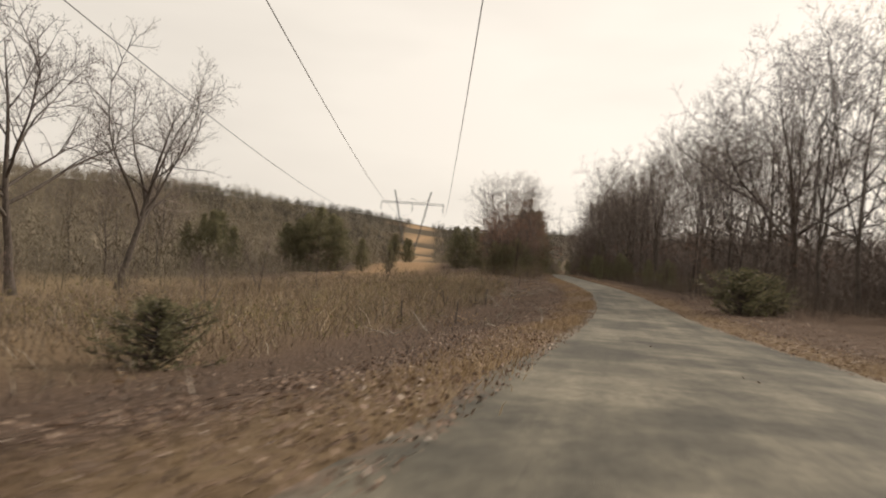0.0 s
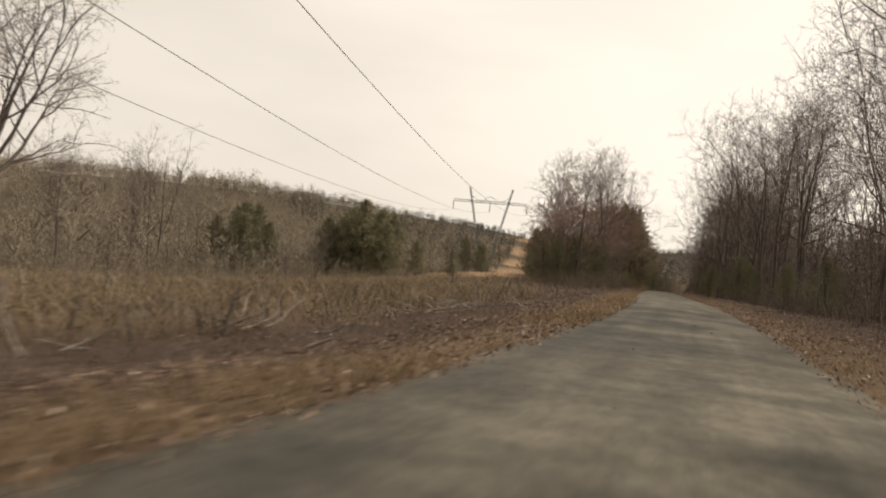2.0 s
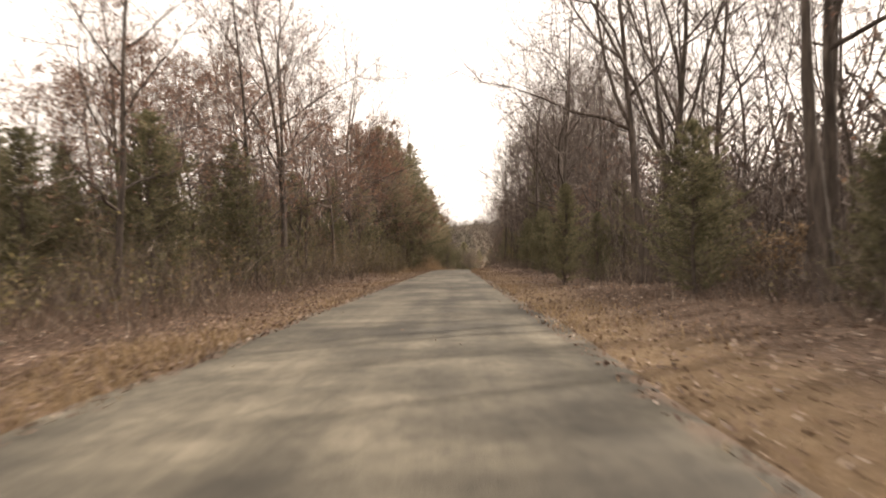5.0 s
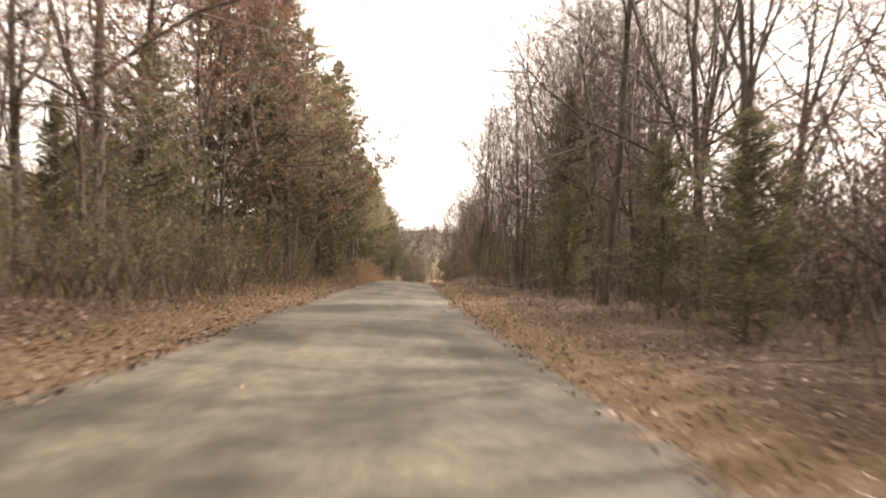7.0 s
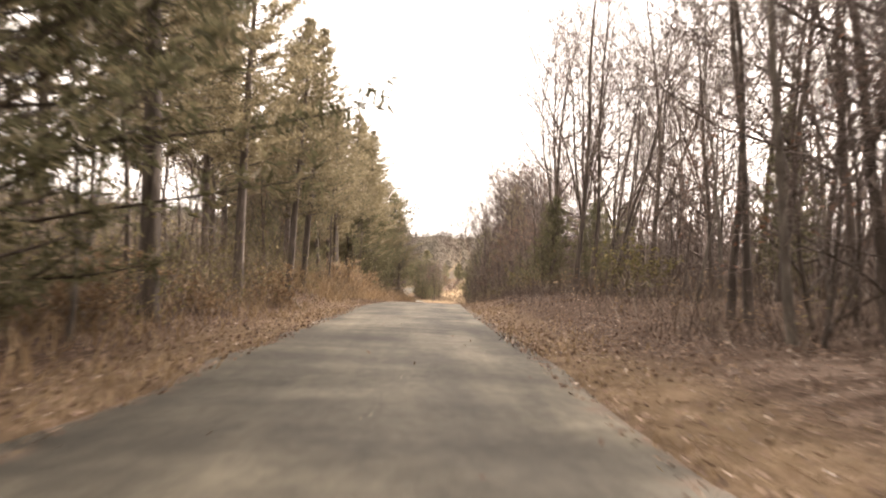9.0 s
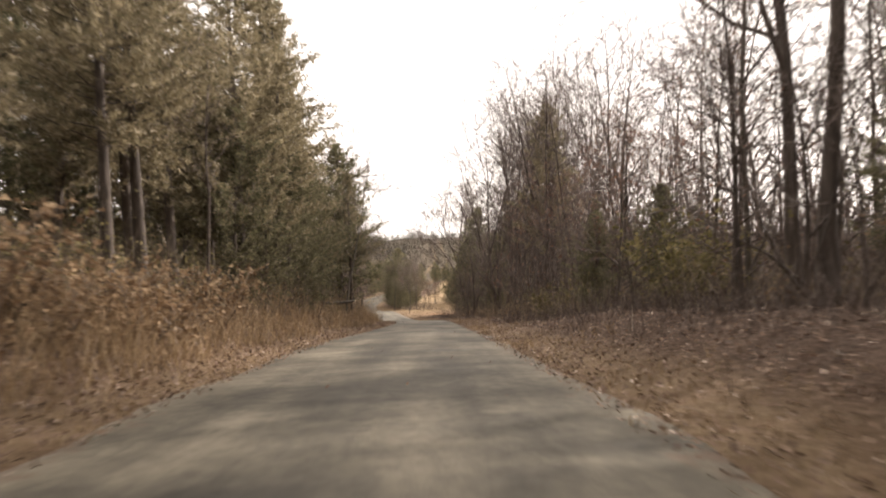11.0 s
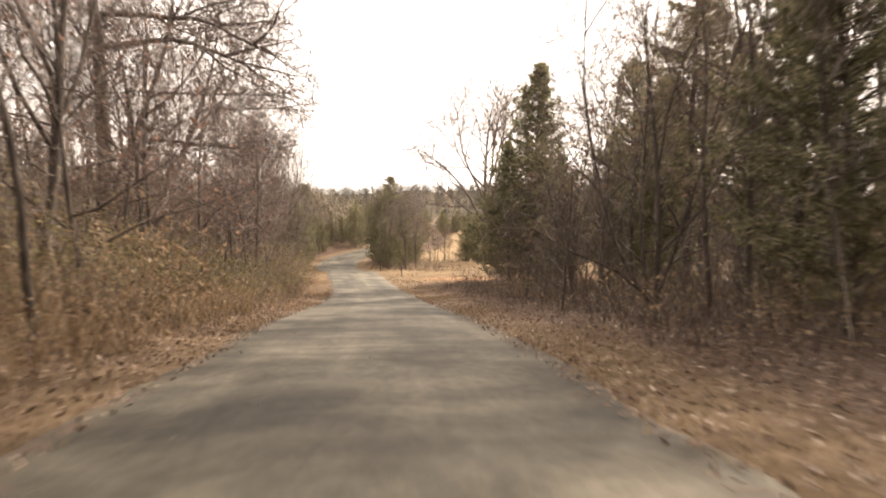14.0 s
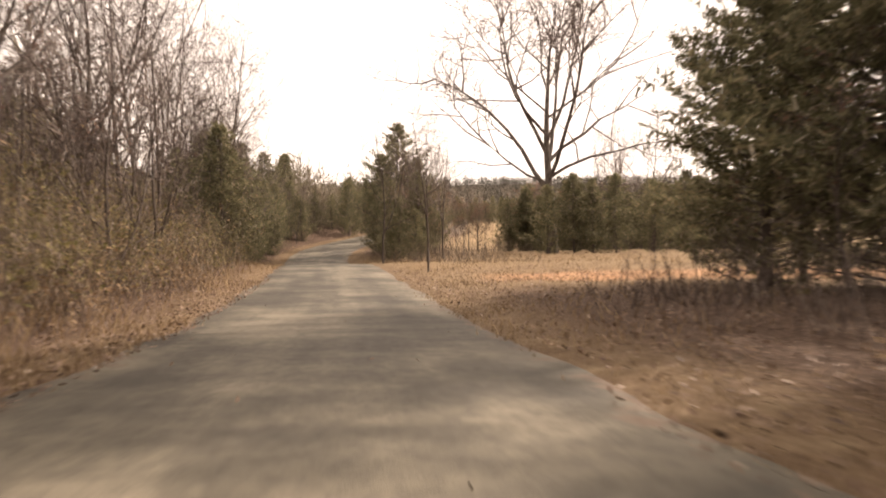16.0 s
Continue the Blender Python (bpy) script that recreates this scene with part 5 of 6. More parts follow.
# dry grass along both edges of the lane, deeper on the bank
seg = []
for (n, y0, y1, u0, u1, lo, hi, wd, pw) in ((14000, -5, 110, -2.4, -4.4, 0.12, 0.36, 0.011, 1.5), (30000, -5, 345, -2.35, -4.6, 0.06, 0.26, 0.010, 1.7), (30000, -5, 345, 2.35, 4.8, 0.06, 0.26, 0.010, 1.6), (3000, 345, 430, -2.4, -4.6, 0.1, 0.3, 0.014, 1.6),
                                            (1700, 24, 88, -12, -32, 0.5, 1.4, 0.013, 1.0), (16000, 150, 300, -3.6, -7.5, 0.2, 0.75, 0.012, 1.0), (18000, 212, 305, -3.7, -9, 0.4, 1.5, 0.012, 1.0),
                                            (5000, 300, 380, -3.4, -8, 0.2, 0.7, 0.014, 1.0), (20000, 316, 398, 3.2, 22, 0.08, 0.3, 0.012, 1.0)):
    x, y = clumped(rs, n, y0, y1, u0, u1, pw, 0.25)
    seg.append(blades(rs, x, y, lo, hi, wd, 0.9))
off, vs, fs = 0, [], []
for v, f in seg:
    vs.append(v)
    fs.append(f + off)
    off += len(v)
stuff("dry_grass", np.concatenate(vs), np.concatenate(fs), GRASS, "tan dry grass along the edges of the lane", "grass")


def litter(n, y0, y1, u0, u1, power, size):
    y = rs.uniform(y0, y1, n)
    u = u0 + (u1 - u0) * rs.uniform(0, 1, n) ** power
    x = across(y, u)
    p = np.stack([x, y, gz(x, y) + rs.uniform(0.0, 1.0, n) ** 2 * 0.09], -1)
    a = rs.uniform(0, 2 * np.pi, n)
    s = size * rs.uniform(0.6, 1.4, n)
    t1, t2 = rs.normal(0, 0.6, n), rs.normal(0, 0.6, n)
    e1 = np.stack([np.cos(a), np.sin(a), t1], -1) * s[:, None]
    e2 = np.stack([-np.sin(a), np.cos(a), t2], -1) * (s * 0.55)[:, None]
    v = np.stack([p - e1, p + e2 - e1 * 0.1, p + e1, p - e2 - e1 * 0.1], 1).reshape(-1, 3)
    return v, np.arange(n)[:, None] * 4 + np.array([[0, 1, 2, 3]])


seg = [litter(9000, 316, 352, 2.7, 12, 1.2, 0.03), litter(19200, -8, 150, -2.4, -5.2, 1.0, 0.029), litter(16000, -8, 200, 2.4, 5.2, 1.0, 0.029), litter(17600, 150, 345, -2.4, -5.0, 1.0, 0.029), litter(17600, 190, 317, 2.4, 6, 1.0, 0.029),
       litter(33600, -8, 112, -2.15, -5.6, 1.3, 0.029), litter(4000, -8, 112, -5, -11, 1.0, 0.029), litter(16000, 106, 150, -2.15, -9, 1.5, 0.029), litter(40000, -8, 200, 2.15, 9, 1.4, 0.029), litter(40000, 140, 345, -2.15, -8, 1.4, 0.029),
       litter(41600, 190, 322, 2.15, 11, 1.3, 0.029), litter(10000, 60, 320, 9, 26, 1.0, 0.08), litter(17600, 222, 318, -2.9, -8.5, 1.0, 0.042), litter(700, 0, 340, -2.5, 2.5, 1.0, 0.03)]
off, vs, fs = 0, [], []
for v, f in seg:
    vs.append(v)
    fs.append(f + off)
    off += len(v)
stuff("fallen_leaves", np.concatenate(vs), np.concatenate(fs), LITTER, "brown fallen oak leaves covering the verges", "leaves")


def brush(n, y0, y1, u0, u1, lo, hi, power, leaf=0.0, stems=8, leaf_size=0.047):
    """Tangled undergrowth: leaning stems with side twigs, and small leaves where it keeps them."""
    wood_v, wood_f, leaf_v = [], [], []
    y = rs.uniform(y0, y1, n)
    u = u0 + (u1 - u0) * rs.uniform(0, 1, n) ** power
    x = across(y, u)
    m = n * stems
    bx = np.repeat(x, stems) + rs.normal(0, 0.35, m)
    by = np.repeat(y, stems) + rs.normal(0, 0.35, m)
    h = np.repeat(rs.uniform(lo, hi, n), stems) * rs.uniform(0.5, 1.1, m)
    h = h * (1 - 0.7 * trampled(bx, by))
    p = np.stack([bx, by, gz(bx, by) - 0.05], -1)
    d = np.stack([rs.normal(0, 0.42, m), rs.normal(0, 0.42, m), np.ones(m)], -1)
    tip = p + d * (h / np.linalg.norm(d, axis=1) * 1.05)[:, None]

    def slivers(a, b, r):
        k = len(a)
        ang = rs.uniform(0, 2 * np.pi, k)
        w = np.stack([np.cos(ang), np.sin(ang), 0 * ang], -1) * r
        return np.stack([a + w, a - w, b], 1).reshape(-1, 3), np.arange(k)[:, None] * 3 + np.array([[0, 1, 2]])

    all_v, all_f = [], []
    v, f = slivers(p, tip, 0.011)
    all_v.append(v)
    all_f.append(f)
    off = len(v)
    for _ in range(4):
        t = rs.uniform(0.2, 0.95, m)[:, None]
        a = p + (tip - p) * t
        b = a + np.stack([rs.normal(0, 0.55, m), rs.normal(0, 0.55, m), rs.uniform(-0.1, 0.9, m)], -1) * (h * 0.36)[:, None]
        v, f = slivers(a, b, 0.007)
        all_v.append(v)
        all_f.append(f + off)
        off += len(v)
        if leaf:
            keep = rs.uniform(0, 1, m) < leaf
            q = a[keep] + (b - a)[keep] * rs.uniform(0.2, 1.1, keep.sum())[:, None]
            e1 = rs.normal(0, 0.6, (len(q), 3)) * leaf_size
            e2 = rs.normal(0, 0.4, (len(q), 3)) * leaf_size
            leaf_v.append(np.stack([q, q + e1 + e2, q + e1 * 1.8, q + e1 - e2], 1))
            q = q + rs.normal(0, 0.12, q.shape)
            e1, e2 = rs.normal(0, 0.6, (len(q), 3)) * leaf_size, rs.normal(0, 0.4, (len(q), 3)) * leaf_size
            leaf_v.append(np.stack([q, q + e1 + e2, q + e1 * 1.8, q + e1 - e2], 1))
    lv = np.concatenate(leaf_v).reshape(-1, 3) if leaf_v else None
    return np.concatenate(all_v), np.concatenate(all_f), lv


seg, greens = [], []
for args in ((400, 45, 190, 6.6, 17, 0.7, 2.4, 1.0), (380, 190, 325, 6.4, 17, 0.7, 2.4, 1.0), (340, 115, 180, -5.0, -13, 0.8, 2.4, 1.0), (320, 180, 290, -5.2, -12, 0.8, 2.6, 1.0),
             (520, 288, 480, -5.0, -15, 0.9, 3.4, 1.2), (420, 45, 320, 15, 36, 1.4, 4.2, 1.0), (200, 356, 404, 4.8, 12, 0.8, 2.6, 1.0), (900, 4, 120, -11, -60, 0.6, 2.0, 1.0), (110, 2, 110, -4.5, -10, 0.2, 0.5, 1.0),
             (120, 388, 402, 12, 48, 1.0, 2.4, 1.0)):
    seg.append(brush(*args))
for args in ((260, 112, 170, -5.2, -16, 1.2, 3.2, 1.0, 0.9), (280, 160, 218, -4.9, -10, 0.9, 2.8, 1.0, 0.9), (300, 165, 225, -6.5, -15, 1.4, 3.6, 1.0, 0.9), (420, 306, 440, -5.4, -15, 2.0, 5.0, 1.0, 1.0),  (240, 290, 372, -5.0, -12, 1.2, 3.2, 1.0, 0.75), (150, 175, 330, 7, 18, 1.0, 2.6, 1.0, 0.5), (260, 283, 335, -5.2, -11, 1.2, 3.4, 1.0, 1.0), (300, 292, 372, -4.8, -9, 0.8, 2.8, 1.0, 1.0, 8, 0.06), (200, 232, 292, 6.8, 13, 1.2, 3.2, 1.0, 0.6), (160, 84, 140, 8, 14, 0.8, 2.2, 1.0, 0.5), (160, 240, 290, -6, -12, 1.2, 3.4, 1.0, 1.0), (220, 232, 254, -6.5, -11, 1.5, 4.0, 1.0, 0.9), (130, 235, 285, -6, -11, 1.0, 2.6, 1.0, 0.6),
             (130, 60, 160, 9, 22, 1.0, 2.4, 1.0, 0.4), (460, 10, 120, -12, -60, 0.7, 2.2, 1.0, 0.5), (230, 20, 100, -10, -24, 0.6, 2.0, 1.0, 0.8), (180, 148, 176, -4.8, -9, 1.5, 4.0, 1.0, 1.0), (260, 296, 400, -5.0, -12, 1.4, 4.2, 1.0, 1.0), (190, 244, 286, -7.5, -12, 1.5, 4.2, 1.0, 1.0), (220, 182, 238, -9.5, -17, 1.5, 4.6, 1.0, 1.0)):
    v, f, lv = brush(*args)
    seg.append((v, f, None))
    greens.append(lv)
rusty = []
for args in ((330, 214, 304, -3.7, -8.5, 0.6, 1.7, 1.0, 0.9), (200, 282, 360, -4.4, -12, 1.2, 3.6, 1.0, 0.8), (200, 284, 345, -4.2, -7, 0.6, 1.8, 1.0, 0.9), (190, 312, 430, -5.2, -13, 1.6, 4.6, 1.0, 0.9), (260, 225, 300, -5.5, -9, 0.8, 2.4, 1.0, 0.8), (200, 4, 112, -6, -40, 0.3, 1.2, 1.0, 0.7), (200, 195, 325, 5.5, 14, 0.5, 2.0, 1.0, 0.6), (130, 232, 292, 7, 13, 1.0, 3.0, 1.0, 0.5),
             (110, 255, 300, 5, 12, 0.6, 1.8, 1.0, 0.5), (160, 112, 160, -5.5, -14, 1.0, 3.5, 1.0, 0.6), (90, 60, 200, 8, 20, 0.8, 2.6, 1.0, 0.3), (190, 244, 276, -6, -10, 1.0, 2.6, 1.0, 1.0)):
    v, f, lv = brush(*args)
    seg.append((v, f, None))
    rusty.append(lv)
for args in ((200, 50, 190, 12, 30, 2.0, 4.5, 1.0), (200, 190, 325, 12, 30, 2.0, 4.5, 1.0), (160, 290, 420, -8, -26, 2.0, 6.0, 1.0)):
    seg.append(brush(*args, stems=5))
off, vs, fs = 0, [], []
for v, f, _ in seg:
    vs.append(v)
    fs.append(f + off)
    off += len(v)
toff, tv, tf = 0, [], []
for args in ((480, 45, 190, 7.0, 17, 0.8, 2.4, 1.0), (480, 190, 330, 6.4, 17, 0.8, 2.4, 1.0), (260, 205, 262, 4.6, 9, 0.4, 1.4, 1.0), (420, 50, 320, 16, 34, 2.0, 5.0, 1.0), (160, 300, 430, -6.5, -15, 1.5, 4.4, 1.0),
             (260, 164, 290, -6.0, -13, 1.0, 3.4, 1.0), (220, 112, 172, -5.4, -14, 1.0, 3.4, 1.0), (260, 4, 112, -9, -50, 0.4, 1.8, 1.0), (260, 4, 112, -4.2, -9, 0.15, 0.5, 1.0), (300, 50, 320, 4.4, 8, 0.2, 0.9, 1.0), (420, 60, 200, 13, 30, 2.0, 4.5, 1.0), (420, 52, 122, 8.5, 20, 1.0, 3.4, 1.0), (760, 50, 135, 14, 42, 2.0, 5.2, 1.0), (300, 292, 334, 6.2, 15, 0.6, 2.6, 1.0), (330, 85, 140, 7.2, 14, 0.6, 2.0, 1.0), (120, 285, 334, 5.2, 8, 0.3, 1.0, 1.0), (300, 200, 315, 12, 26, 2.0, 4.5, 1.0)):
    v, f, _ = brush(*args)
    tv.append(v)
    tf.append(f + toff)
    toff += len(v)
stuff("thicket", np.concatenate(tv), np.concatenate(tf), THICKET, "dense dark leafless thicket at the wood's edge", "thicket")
stuff("undergrowth", np.concatenate(vs), np.concatenate(fs), BRUSH, "tangled bare brown undergrowth along the wood's edge", "undergrowth")
lv = np.concatenate(rusty)
stuff("withered_undergrowth", lv, np.arange(len(lv)).reshape(-1, 4), RUST_LEAF, "withered russet leaves hanging in the roadside brush", "undergrowth")
lv = np.concatenate(greens)
stuff("leafy_undergrowth", lv, np.arange(len(lv)).reshape(-1, 4), OLIVE, "olive-green leaves of half-evergreen brush", "undergrowth")


def far_woods(n, chooser, low, high, name, label, thick=1.0, limbs=30, crown_mid=0.62, fuzzy=0.0, bumpy=0.0, mat=FARWOOD):
    """Distant leafless woods: a stem and a fan of bare branches for each tree."""
    x, y = chooser(n)
    n = len(x)
    z = gz(x, y)
    h = low + (high - low) * rs.uniform(0, 1, n) ** 1.5 * (0.75 + 0.35 * np.sin(x * 0.07) * np.sin(y * 0.05 + 1)) * (1 + bumpy * np.sin(x * 0.11 + 2 * np.sin(y * 0.06)) * np.sin(y * 0.13 + 1.5 * np.sin(x * 0.05)))
    p = np.stack([x, y, z - 0.3], -1)
    top = p + np.stack([rs.normal(0, 0.04, n) * h, rs.normal(0, 0.04, n) * h, h], -1)
    all_v = []

    def add(a, b, r):
        ang = rs.uniform(0, np.pi, len(a))
        w = np.stack([np.cos(ang), np.sin(ang), 0 * ang], -1) * r[:, None]
        all_v.append(np.stack([a + w, a - w, b], 1).reshape(-1, 3))

    add(p, p + (top - p) * 0.9, h * 0.012 * min(thick, 1.1))
    wide = h * rs.uniform(0.22, 0.4, n)
    for k in range(limbs):
        loose = fuzzy > 0 and k % 3 > 0
        g = rs.normal(0, 1, (n, 3))
        g = g / np.linalg.norm(g, axis=1)[:, None] * rs.uniform(0.25, 1.0, n)[:, None] ** 0.5
        tip = p + (top - p) * crown_mid + g * np.stack([wide, wide, h * (0.98 - crown_mid)], -1)
        t = np.clip((tip[:, 2] - p[:, 2]) / h - rs.uniform(0.1, 0.3, n), 0.2, 0.8)
        a = p + (top - p) * t[:, None]
        a = a + (tip - a) * rs.uniform(0.15, 0.5, n)[:, None]
        if loose:
            e = rs.normal(0, 1, (n, 3))
            a = tip + e / np.linalg.norm(e, axis=1)[:, None] * (h * fuzzy * rs.uniform(0.5, 1.0, n))[:, None]
        add(a, tip, h * 0.0062 * thick * rs.uniform(0.6, 1.4, n))
    v = np.concatenate(all_v)
    return stuff(name, v, np.arange(len(v)).reshape(-1, 3), mat, label, "woods")


def hill_spots(n):
    y = rs.uniform(20, 700, n)
    x = rs.uniform(-430, -66, n)
    s = -62 - 0.04 * y - x
    ok = (s > rs.uniform(-6, 10, n)) & (np.abs(x - strip_mid(y)) > 16)
    return x[ok], y[ok]


def valley_spots(n):
    y = rs.uniform(70, 480, n)
    x = rs.uniform(-95, -16, n)
    ok = (np.abs(x - strip_mid(y)) > 15) & (x < cx(y) - 16) & ((y > 205) | (x < -38))
    return x[ok], y[ok]


def near_ridge_spots(n):
    y = rs.uniform(425, 550, n)
    x = rs.uniform(-110, 160, n)
    inside = (y < 520) & (x > 5) & (x < 85)
    ok = (~inside) & (np.abs(x - strip_mid(y)) > 15) & (np.abs(x - cx(y)) > 9)
    return x[ok], y[ok]


def ridge_spots(n):
    y = rs.uniform(425, 1020, n)
    x = rs.uniform(-300, 330, n)
    inside = (y < 520) & (x > 5) & (x < 85)
    ok = (~inside) & ((y > 545) | (x < -100) | (x > 150)) & (np.abs(x - strip_mid(y)) > 15)
    return x[ok], y[ok]


def right_spots(n):
    y = rs.uniform(40, 420, n)
    u = 20 + 90 * rs.uniform(0, 1, n) ** 1.3
    ok = (y < 335) | (u > 75)
    return (cx(y) + u)[ok], y[ok]


def edge_spots(n):
    y = rs.uniform(48, 330, n)
    u = 15 + 26 * rs.uniform(0, 1, n)
    ok = (y < 125) | (rs.uniform(0, 1, n) < 0.55)
    return (cx(y) + u)[ok], y[ok]


def corner_spots(n):
    y = rs.uniform(88, 185, n)
    u = 13 + 24 * rs.uniform(0, 1, n)
    return cx(y) + u, y


def left_spots(n):
    y = rs.uniform(285, 520, n)
    u = -rs.uniform(14, 75, n)
    ok = np.abs(cx(y) + u - strip_mid(y)) > 15
    return (cx(y) + u)[ok], y[ok]


far_woods(4200, hill_spots, 5, 11, "hillside_woods", "brown leafless woods covering the hillside", 2.1, 90, 0.5, 0.16, 0.25)
far_woods(1000, hill_spots, 9, 18, "hilltop_trees", "taller bare trees rising over the hillside woods", 1.5, 110, 0.58, 0.12, 0.4)
far_woods(2600, valley_spots, 2.5, 7, "valley_thicket", "grey-brown thicket in the valley below the hill", 1.5, 44, 0.52, 0.2)
far_woods(6500, ridge_spots, 6, 12, "ridge_woods", "grey-brown leafless woods on the far ridge", 3.4, 48, 0.45, 0.18, 0.25, RIDGEWOOD)
far_woods(1500, near_ridge_spots, 5, 11, "pasture_woods", "leafless woods round the far pasture", 1.7, 84, 0.48, 0.15, 0.25)
far_woods(2700, right_spots, 6, 17, "inner_woods", "bare trunks of the deep wood behind the lane", 1.25, 80, 0.46, 0.13, 0.0, TWIG)
far_woods(1100, edge_spots, 4.5, 13, "young_woods", "crowded young growth filling the wood behind its edge", 0.95, 110, 0.42, 0.12, 0.0, TWIG)
far_woods(480, corner_spots, 5, 12, "corner_woods", "crowded bare saplings deep in the roadside wood", 1.0, 110, 0.42, 0.12, 0.0, TWIG)
far_woods(1700, left_spots, 5, 15, "dip_woods", "bare woods on the slope above the dip", 1.2, 40, 0.55)

# ---------------------------------------------------------------- power line
def lattice(shape, a, b, width_a, width_b, bays, r=0.045, bar=0.09):
    """A square lattice mast or girder between two points."""
    d = (b - a).normalized()
    s = d.cross(Vector((0, 1, 0.01))).normalized()
    t = d.cross(s)
    rings = []
    for k in range(bays + 1):
        f = k / bays
        c, w = a.lerp(b, f), (width_a + (width_b - width_a) * f) / 2
        rings.append([c + s * w + t * w, c - s * w + t * w, c - s * w - t * w, c + s * w - t * w])
    for i in range(4):
        shape.tube([q[i] for q in rings], [bar] * len(rings), 4)
    for k in range(bays):
        for i in range(4):
            j = (i + 1) % 4
            p, q = (rings[k][i], rings[k + 1][j]) if (k + i) % 2 else (rings[k][j], rings[k + 1][i])
            shape.tube([p, q], [r, r], 3)


def pylon(x, y, base_z, turn):
    root = new("transmission_tower")
    arm_z, top_z = 14.6 - base_z, 18.6 - base_z
    for sgn in (-1, 1):
        m = Shape()
        lattice(m, Vector((sgn * 0.6, 0, 0)), Vector((sgn * 6.0, 0, top_z)), 0.5, 0.35, 22, 0.05, 0.1)
        m.done("mast", STEEL, root)
    arm = Shape()
    lattice(arm, Vector((-10.4, 0, arm_z)), Vector((10.4, 0, arm_z)), 0.6, 0.6, 20, 0.035, 0.06)
    arm.done("crossarm", STEEL, root)
    zig = Shape()
    zig.tube([Vector((-5.3, 0, arm_z + 1.5)), Vector((-2.6, 0, arm_z)), Vector((0, 0, arm_z + 1.7)), Vector((2.6, 0, arm_z)), Vector((5.3, 0, arm_z + 1.5))], [0.07] * 5, 4)
    zig.done("zigzag_brace", STEEL, root)
    for sgn in (-10.3, 0.0, 10.3):
        ins = Shape()
        pts, rad = [], []
        for k in range(25):
            pts.append(Vector((sgn, 0, arm_z - 0.3 - 2.4 * k / 24)))
            rad.append(0.15 if k % 2 else 0.06)
        ins.tube(pts, rad, 8)
        ins.done("insulator", GLASSY, root, "dark ribbed porcelain insulator string")
    base = Shape()
    base.tube([Vector((0, 0, -0.6)), Vector((0, 0, 0.25))], [1.3, 1.1], 8)
    base.done("footing", BARK_PALE, root, "pale concrete footing")
    root.matrix_basis = pose(x, y, base_z, 0, 0, turn)
    return tagged(root, "V-shaped steel lattice power transmission tower", "transmission tower")


TOWER_Z = gz1(-41.2, 230)
pylon(-41.2, 230, TOWER_Z, 10.5)
# each conductor: x = a + b y, z = c + d y + e y y
for a, b, c, d, e, ax in ((8.69, -0.1715, 10.33, -0.0861, 0.00041, 10.3), (1.18, -0.18575, 8.89, -0.0666, 0.00034, 0.0), (-5.31, -0.20026, 7.93, -0.0631, 0.00035, -10.3)):
    end = Vector((-41.2 + ax * math.cos(radians(10.5)), 230 + ax * math.sin(radians(10.5)), 11.9))
    sh = Shape()
    pts = []
    for k in range(61):
        yy = -110 + (end.y + 110) * k / 60
        w = max(0.0, (yy - 150) / (end.y - 150))
        p = Vector((a + b * yy, yy, c + d * yy + e * yy * yy))
        pe = Vector((a + b * end.y, end.y, c + d * end.y + e * end.y ** 2))
        pts.append(p + (end - pe) * w * w)
    sh.tube(pts, [0.023] * 61, 5)
    tagged(sh.done("power_cable", CABLE), "long sagging dark overhead power cable", "power cable", group="power line conductors")

# ---------------------------------------------------------------- pasture fence
def fence(points):
    root = new("pasture_fence")
    root.location = (points[0][0], points[0][1], gz1(*points[0]))
    base = Vector(root.location)
    post = Shape()
    post.tube([Vector((0, 0, -0.4)), Vector((0, 0, 0.6)), Vector((0, 0, 1.25))], [0.075, 0.07, 0.065], 7)
    me = None
    tops = []
    for (x, y) in points:
        g = gz1(x, y)
        if me is None:
            ob = post.done("post", DEADWOOD, root)
            me = ob.data
        else:
            ob = new("post", me)
            ob.parent = root
        ob.location = Vector((x, y, g)) - base
        tops.append(Vector((x, y, g)) - base)
    for hgt in (0.35, 0.65, 0.95, 1.18):
        w = Shape()
        w.tube([t + Vector((0, -0.07, hgt)) for t in tops], [0.008] * len(tops), 3)
        w.done("wire", STEEL, root)
    return tagged(root, "wooden post and wire fence at the pasture's edge", "fence")


fence([(6.5 + 2.6 * k, 402.5 + 0.12 * k) for k in range(16)])


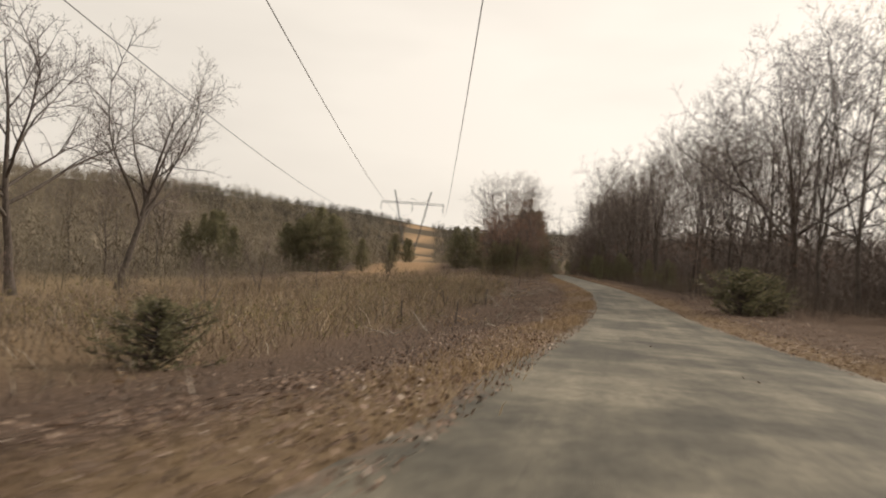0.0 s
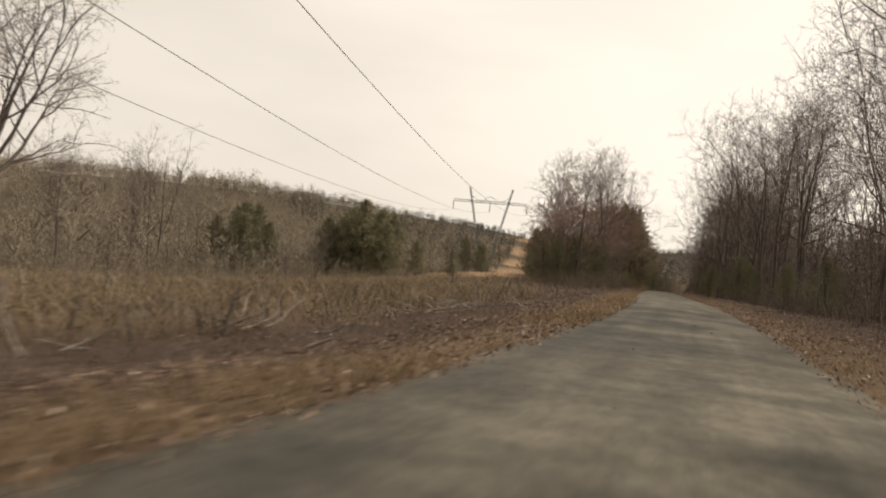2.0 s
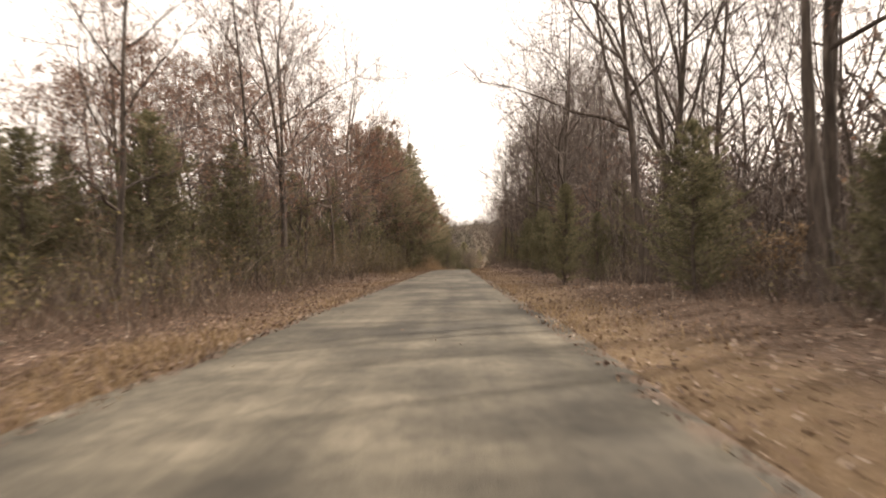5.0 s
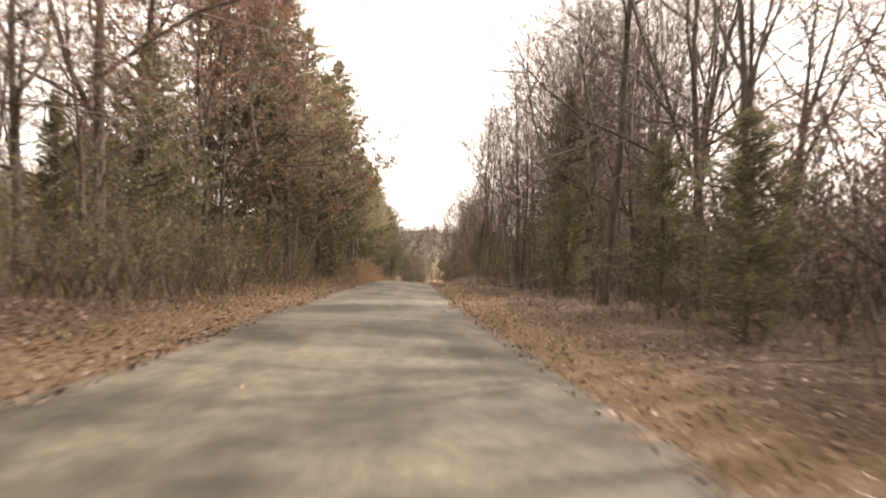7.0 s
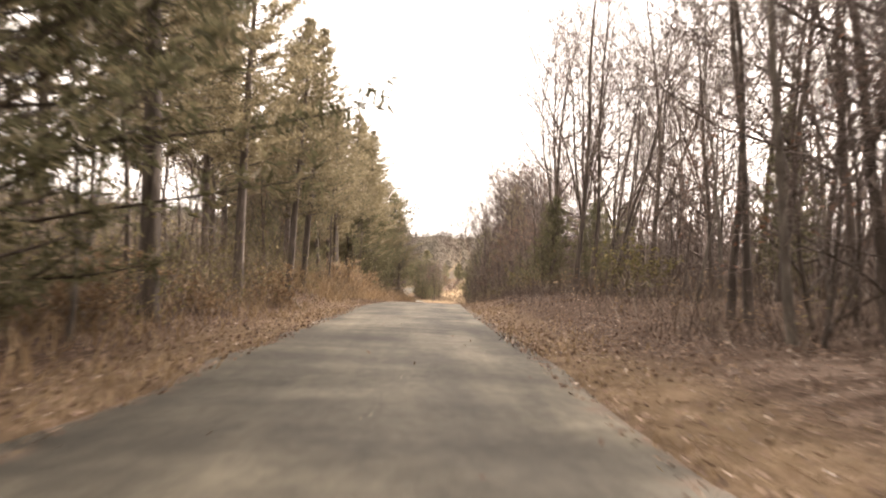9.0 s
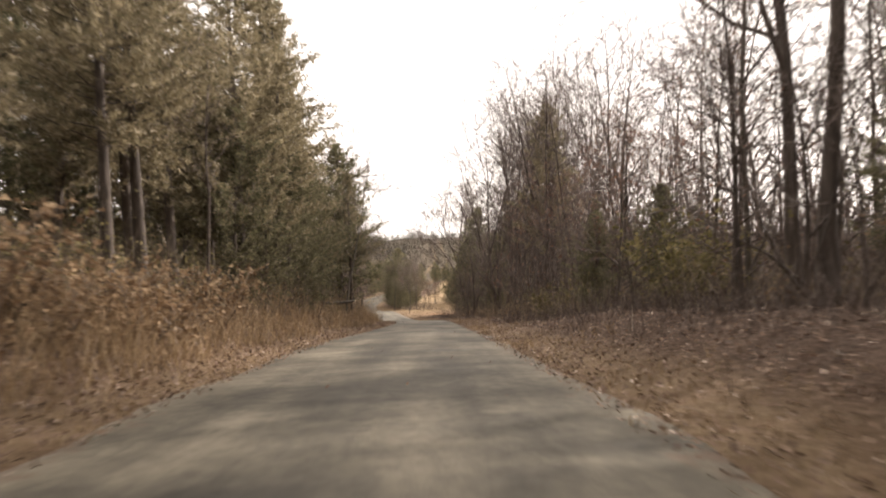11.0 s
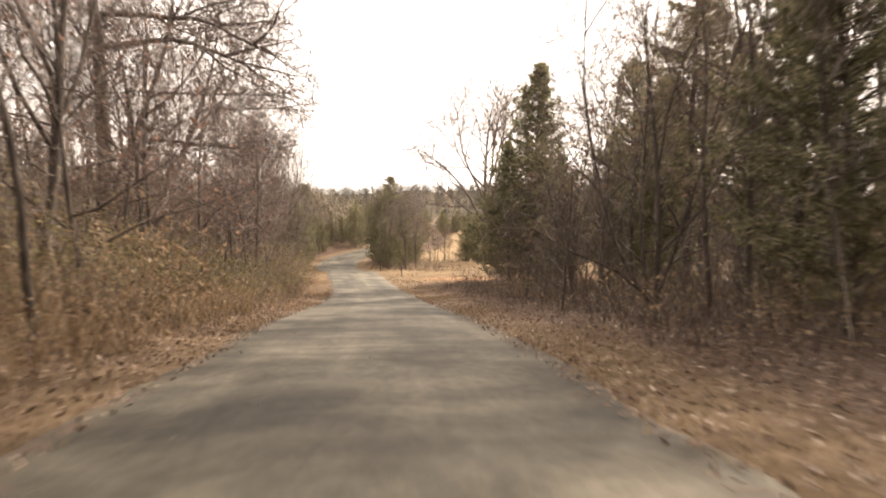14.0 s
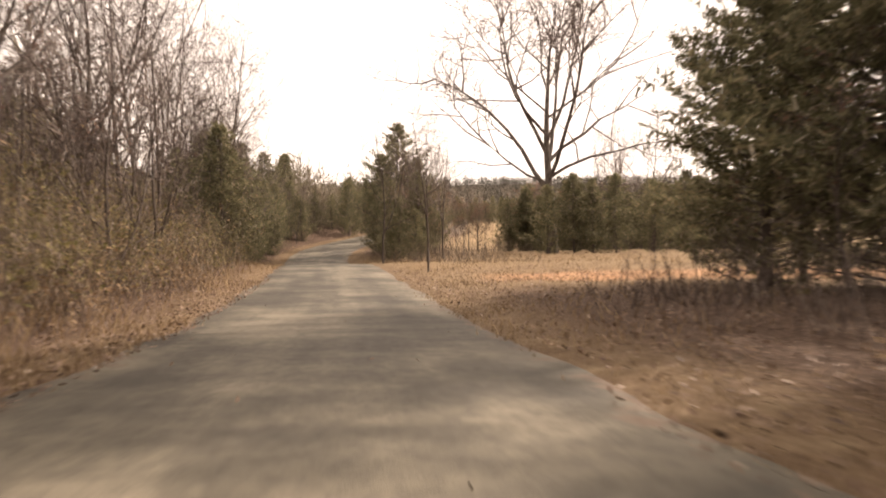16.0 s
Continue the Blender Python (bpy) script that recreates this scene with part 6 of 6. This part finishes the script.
# ---------------------------------------------------------------- fallen wood
def fallen_log(x, y, z, turn, tilt, length=5.0):
    rng2 = random.Random(91)
    root = new("fallen_log")
    stem = Shape()
    pts = [Vector((-length * k / 6, rng2.uniform(-0.04, 0.04), rng2.uniform(-0.03, 0.03))) for k in range(7)]
    stem.tube(pts, [0.11, 0.108, 0.104, 0.1, 0.095, 0.085, 0.07], 8)
    cut = Shape()
    cut.tube([Vector((-0.01, 0, 0)), Vector((0.012, 0, 0))], [0.1, 0.095], 10)
    cut.done("cut_end", CUTWOOD, root, "pale freshly cut end of the log")
    stem.done("log", BARK_PALE, root, smooth=True)
    for k in range(11):
        br = Shape()
        p = pts[0].lerp(pts[-1], rng2.uniform(0.02, 0.8))
        bp = bend(rng2, p, Vector((rng2.uniform(-0.5, 0.6), rng2.uniform(-0.6, 0.6), -1)), rng2.uniform(0.7, 1.5), 4, up=-0.05, wild=0.25)
        br.tube(bp, [0.03, 0.025, 0.02, 0.014, 0.008], 4)
        br.done("broken_branch", DEADWOOD, root)
    root.matrix_basis = pose(x, y, z, 0, tilt, turn)
    return tagged(root, "snapped pale log leaning out of the roadside brush", "log")


fallen_log(2.7, 271, -6.36, -8, -4, 6.4)


def stick(seed, length, name="fallen_branch"):
    rng2 = random.Random(seed)
    s = Shape()
    pts = bend(rng2, Vector((0, 0, 0.04)), Vector((1, 0, 0.12)), length, 5, up=0.0, wild=0.2)
    s.tube(pts, [0.032 * (1 - 0.8 * k / 5) + 0.006 for k in range(6)], 5)
    ob = s.done(name, DEADWOOD)
    for _ in range(6):
        i = rng2.randrange(1, 5)
        e = pts[i] + (Vector((1, 0, 0.1)) + rand_dir(rng2) * 1.1).normalized() * length * rng2.uniform(0.15, 0.4)
        e.z = max(e.z, -0.02)
        tw = Shape()
        tw.tube([pts[i], pts[i].lerp(e, 0.5) + rand_dir(rng2) * 0.04, e], [0.014, 0.01, 0.005], 4)
        tw.done("twig", DEADWOOD, ob)
    return tagged(ob, "bleached dead branch lying among fallen leaves", "branch", group="fallen branches")


rng = random.Random(130)
for k in range(44):
    y = rng.uniform(24, 112) if k < 34 else rng.uniform(180, 300)
    u = -rng.uniform(4.2, 11.5) if k < 34 else -rng.uniform(3.6, 7)
    x = float(cx(y)) + u
    ob = stick(200 + k, rng.uniform(0.6, 1.6))
    ob.matrix_basis = pose(x, y, gz1(x, y) + 0.03, 0, rng.uniform(-18, 3), rng.uniform(0, 360))

# heaps of dead branches thrown on the verge
rng = random.Random(131)
for hx, hy, n in ((4.6, 60.5, 9), (1.5, 55, 8), (3.2, 68, 7), (1.0, 84, 6), (3.4, 104, 9), (1.8, 106, 9)):
    for k in range(n):
        x, y = hx + rng.uniform(-1.2, 1.2), hy + rng.uniform(-1.0, 1.0)
        ob = stick(400 + int(hy) * 10 + k, rng.uniform(0.9, 2.2))
        ob.matrix_basis = pose(x, y, gz1(x, y) + rng.uniform(0.03, 0.1), 0, rng.uniform(-16, -2), rng.uniform(0, 360))


# broken stems left standing where the field was cut over
def broken_stem(seed, height, mat):
    rng2 = random.Random(seed)
    root = new("broken_stem")
    stem, top = Shape(), Shape()
    pts = bend(rng2, Vector((0, 0, -0.15)), Vector((rng2.uniform(-0.25, 0.25), rng2.uniform(-0.25, 0.25), 1)), height, 4, up=0.02, wild=0.12)
    stem.tube(pts, [0.06, 0.045, 0.04, 0.036, 0.032], 6)
    for k in range(5):
        a = 1.257 * k
        p = pts[-1] + Vector((math.cos(a), math.sin(a), 0)) * 0.02
        top.spike(p - Vector((0, 0, 0.03)), p + Vector((rng2.uniform(-0.03, 0.03), rng2.uniform(-0.03, 0.03), rng2.uniform(0.05, 0.2))), 0.014)
    stem.done("stem", mat, root, smooth=True)
    top.done("splintered_top", DEADWOOD, root)
    for k in range(2):
        side = Shape()
        side.tube(bend(rng2, pts[2 + k], Vector((rng2.uniform(-1, 1), rng2.uniform(-1, 1), 0.6)), height * rng2.uniform(0.25, 0.5), 3, up=0.0, wild=0.2), [0.016, 0.013, 0.009, 0.005], 4)
        side.done("branch_stub", mat, root)
    return tagged(root, "broken sapling stem standing among dead weeds", "stump", group="broken stems")


rng = random.Random(132)
stems = [broken_stem(500 + k, 0.55 + 0.16 * k, BARK if k % 3 else DEADWOOD) for k in range(6)]
for k in range(46):
    y = rng.uniform(30, 104)
    x = float(cx(y)) - rng.uniform(8.6, 14.5)
    m = pose(x, y, gz1(x, y), 0, 0, rng.uniform(0, 360))
    if k < 6:
        stems[k].matrix_basis = m
    else:
        copy_thing(stems[k % 6], m @ Matrix.Scale(rng.uniform(0.7, 1.25), 4))


# the snapped trunk standing in the wood
def snag(x, y, height):
    rng2 = random.Random(57)
    root = new("dead_trunk")
    stem, top = Shape(), Shape()
    pts = bend(rng2, Vector((0, 0, -0.3)), Vector((0.03, 0, 1)), height, 8, up=0.1, wild=0.05)
    stem.tube(pts, [0.3, 0.24, 0.22, 0.2, 0.19, 0.18, 0.17, 0.165, 0.16], 9)
    stem.done("trunk", BARK, root, smooth=True)
    for k in range(9):
        a = 6.283 * k / 9
        p = pts[-1] + Vector((math.cos(a), math.sin(a), 0)) * 0.12
        top.spike(p, p + Vector((rng2.uniform(-0.05, 0.05), rng2.uniform(-0.05, 0.05), rng2.uniform(0.15, 0.7))), 0.05)
    top.done("splintered_top", DEADWOOD, root, "pale splintered break")
    for t, a, ln in ((5, 0.4, 1.2), (6, 2.9, 0.8), (7, 4.4, 1.0)):
        stub = Shape()
        stub.tube(bend(rng2, pts[t], Vector((math.cos(a), math.sin(a), 0.5)), ln, 3, up=0.05, wild=0.1), [0.06, 0.05, 0.04, 0.02], 5)
        stub.done("branch_stub", BARK, root)
    root.matrix_basis = pose(x, y, gz1(x, y))
    return tagged(root, "tall dead trunk snapped off near its top", "dead tree")


snag(21.6, 119.2, 9.6)

# a long dead limb on the wood's verge
limb = stick(777, 3.4)
limb.matrix_basis = pose(13.9, 178.5, gz1(13.9, 178.5) + 0.25, 0, -5, 12)


# the marker post by the turn-off
def marker_post(x, y):
    root = new("marker_post")
    shaft, cap = Shape(), Shape()
    shaft.tube([Vector((0, 0, -0.3)), Vector((0.01, 0, 0.5)), Vector((0.0, 0.01, 1.05))], [0.055, 0.052, 0.05], 8)
    cap.tube([Vector((0, 0.01, 1.05)), Vector((0, 0.01, 1.1))], [0.06, 0.045], 8)
    shaft.done("shaft", BARK, root, smooth=True)
    cap.done("cap", BARK_PALE, root)
    root.matrix_basis = pose(x, y, gz1(x, y))
    return tagged(root, "short dark wooden marker post at the grassy turn-off", "post")


marker_post(5.6, 350)
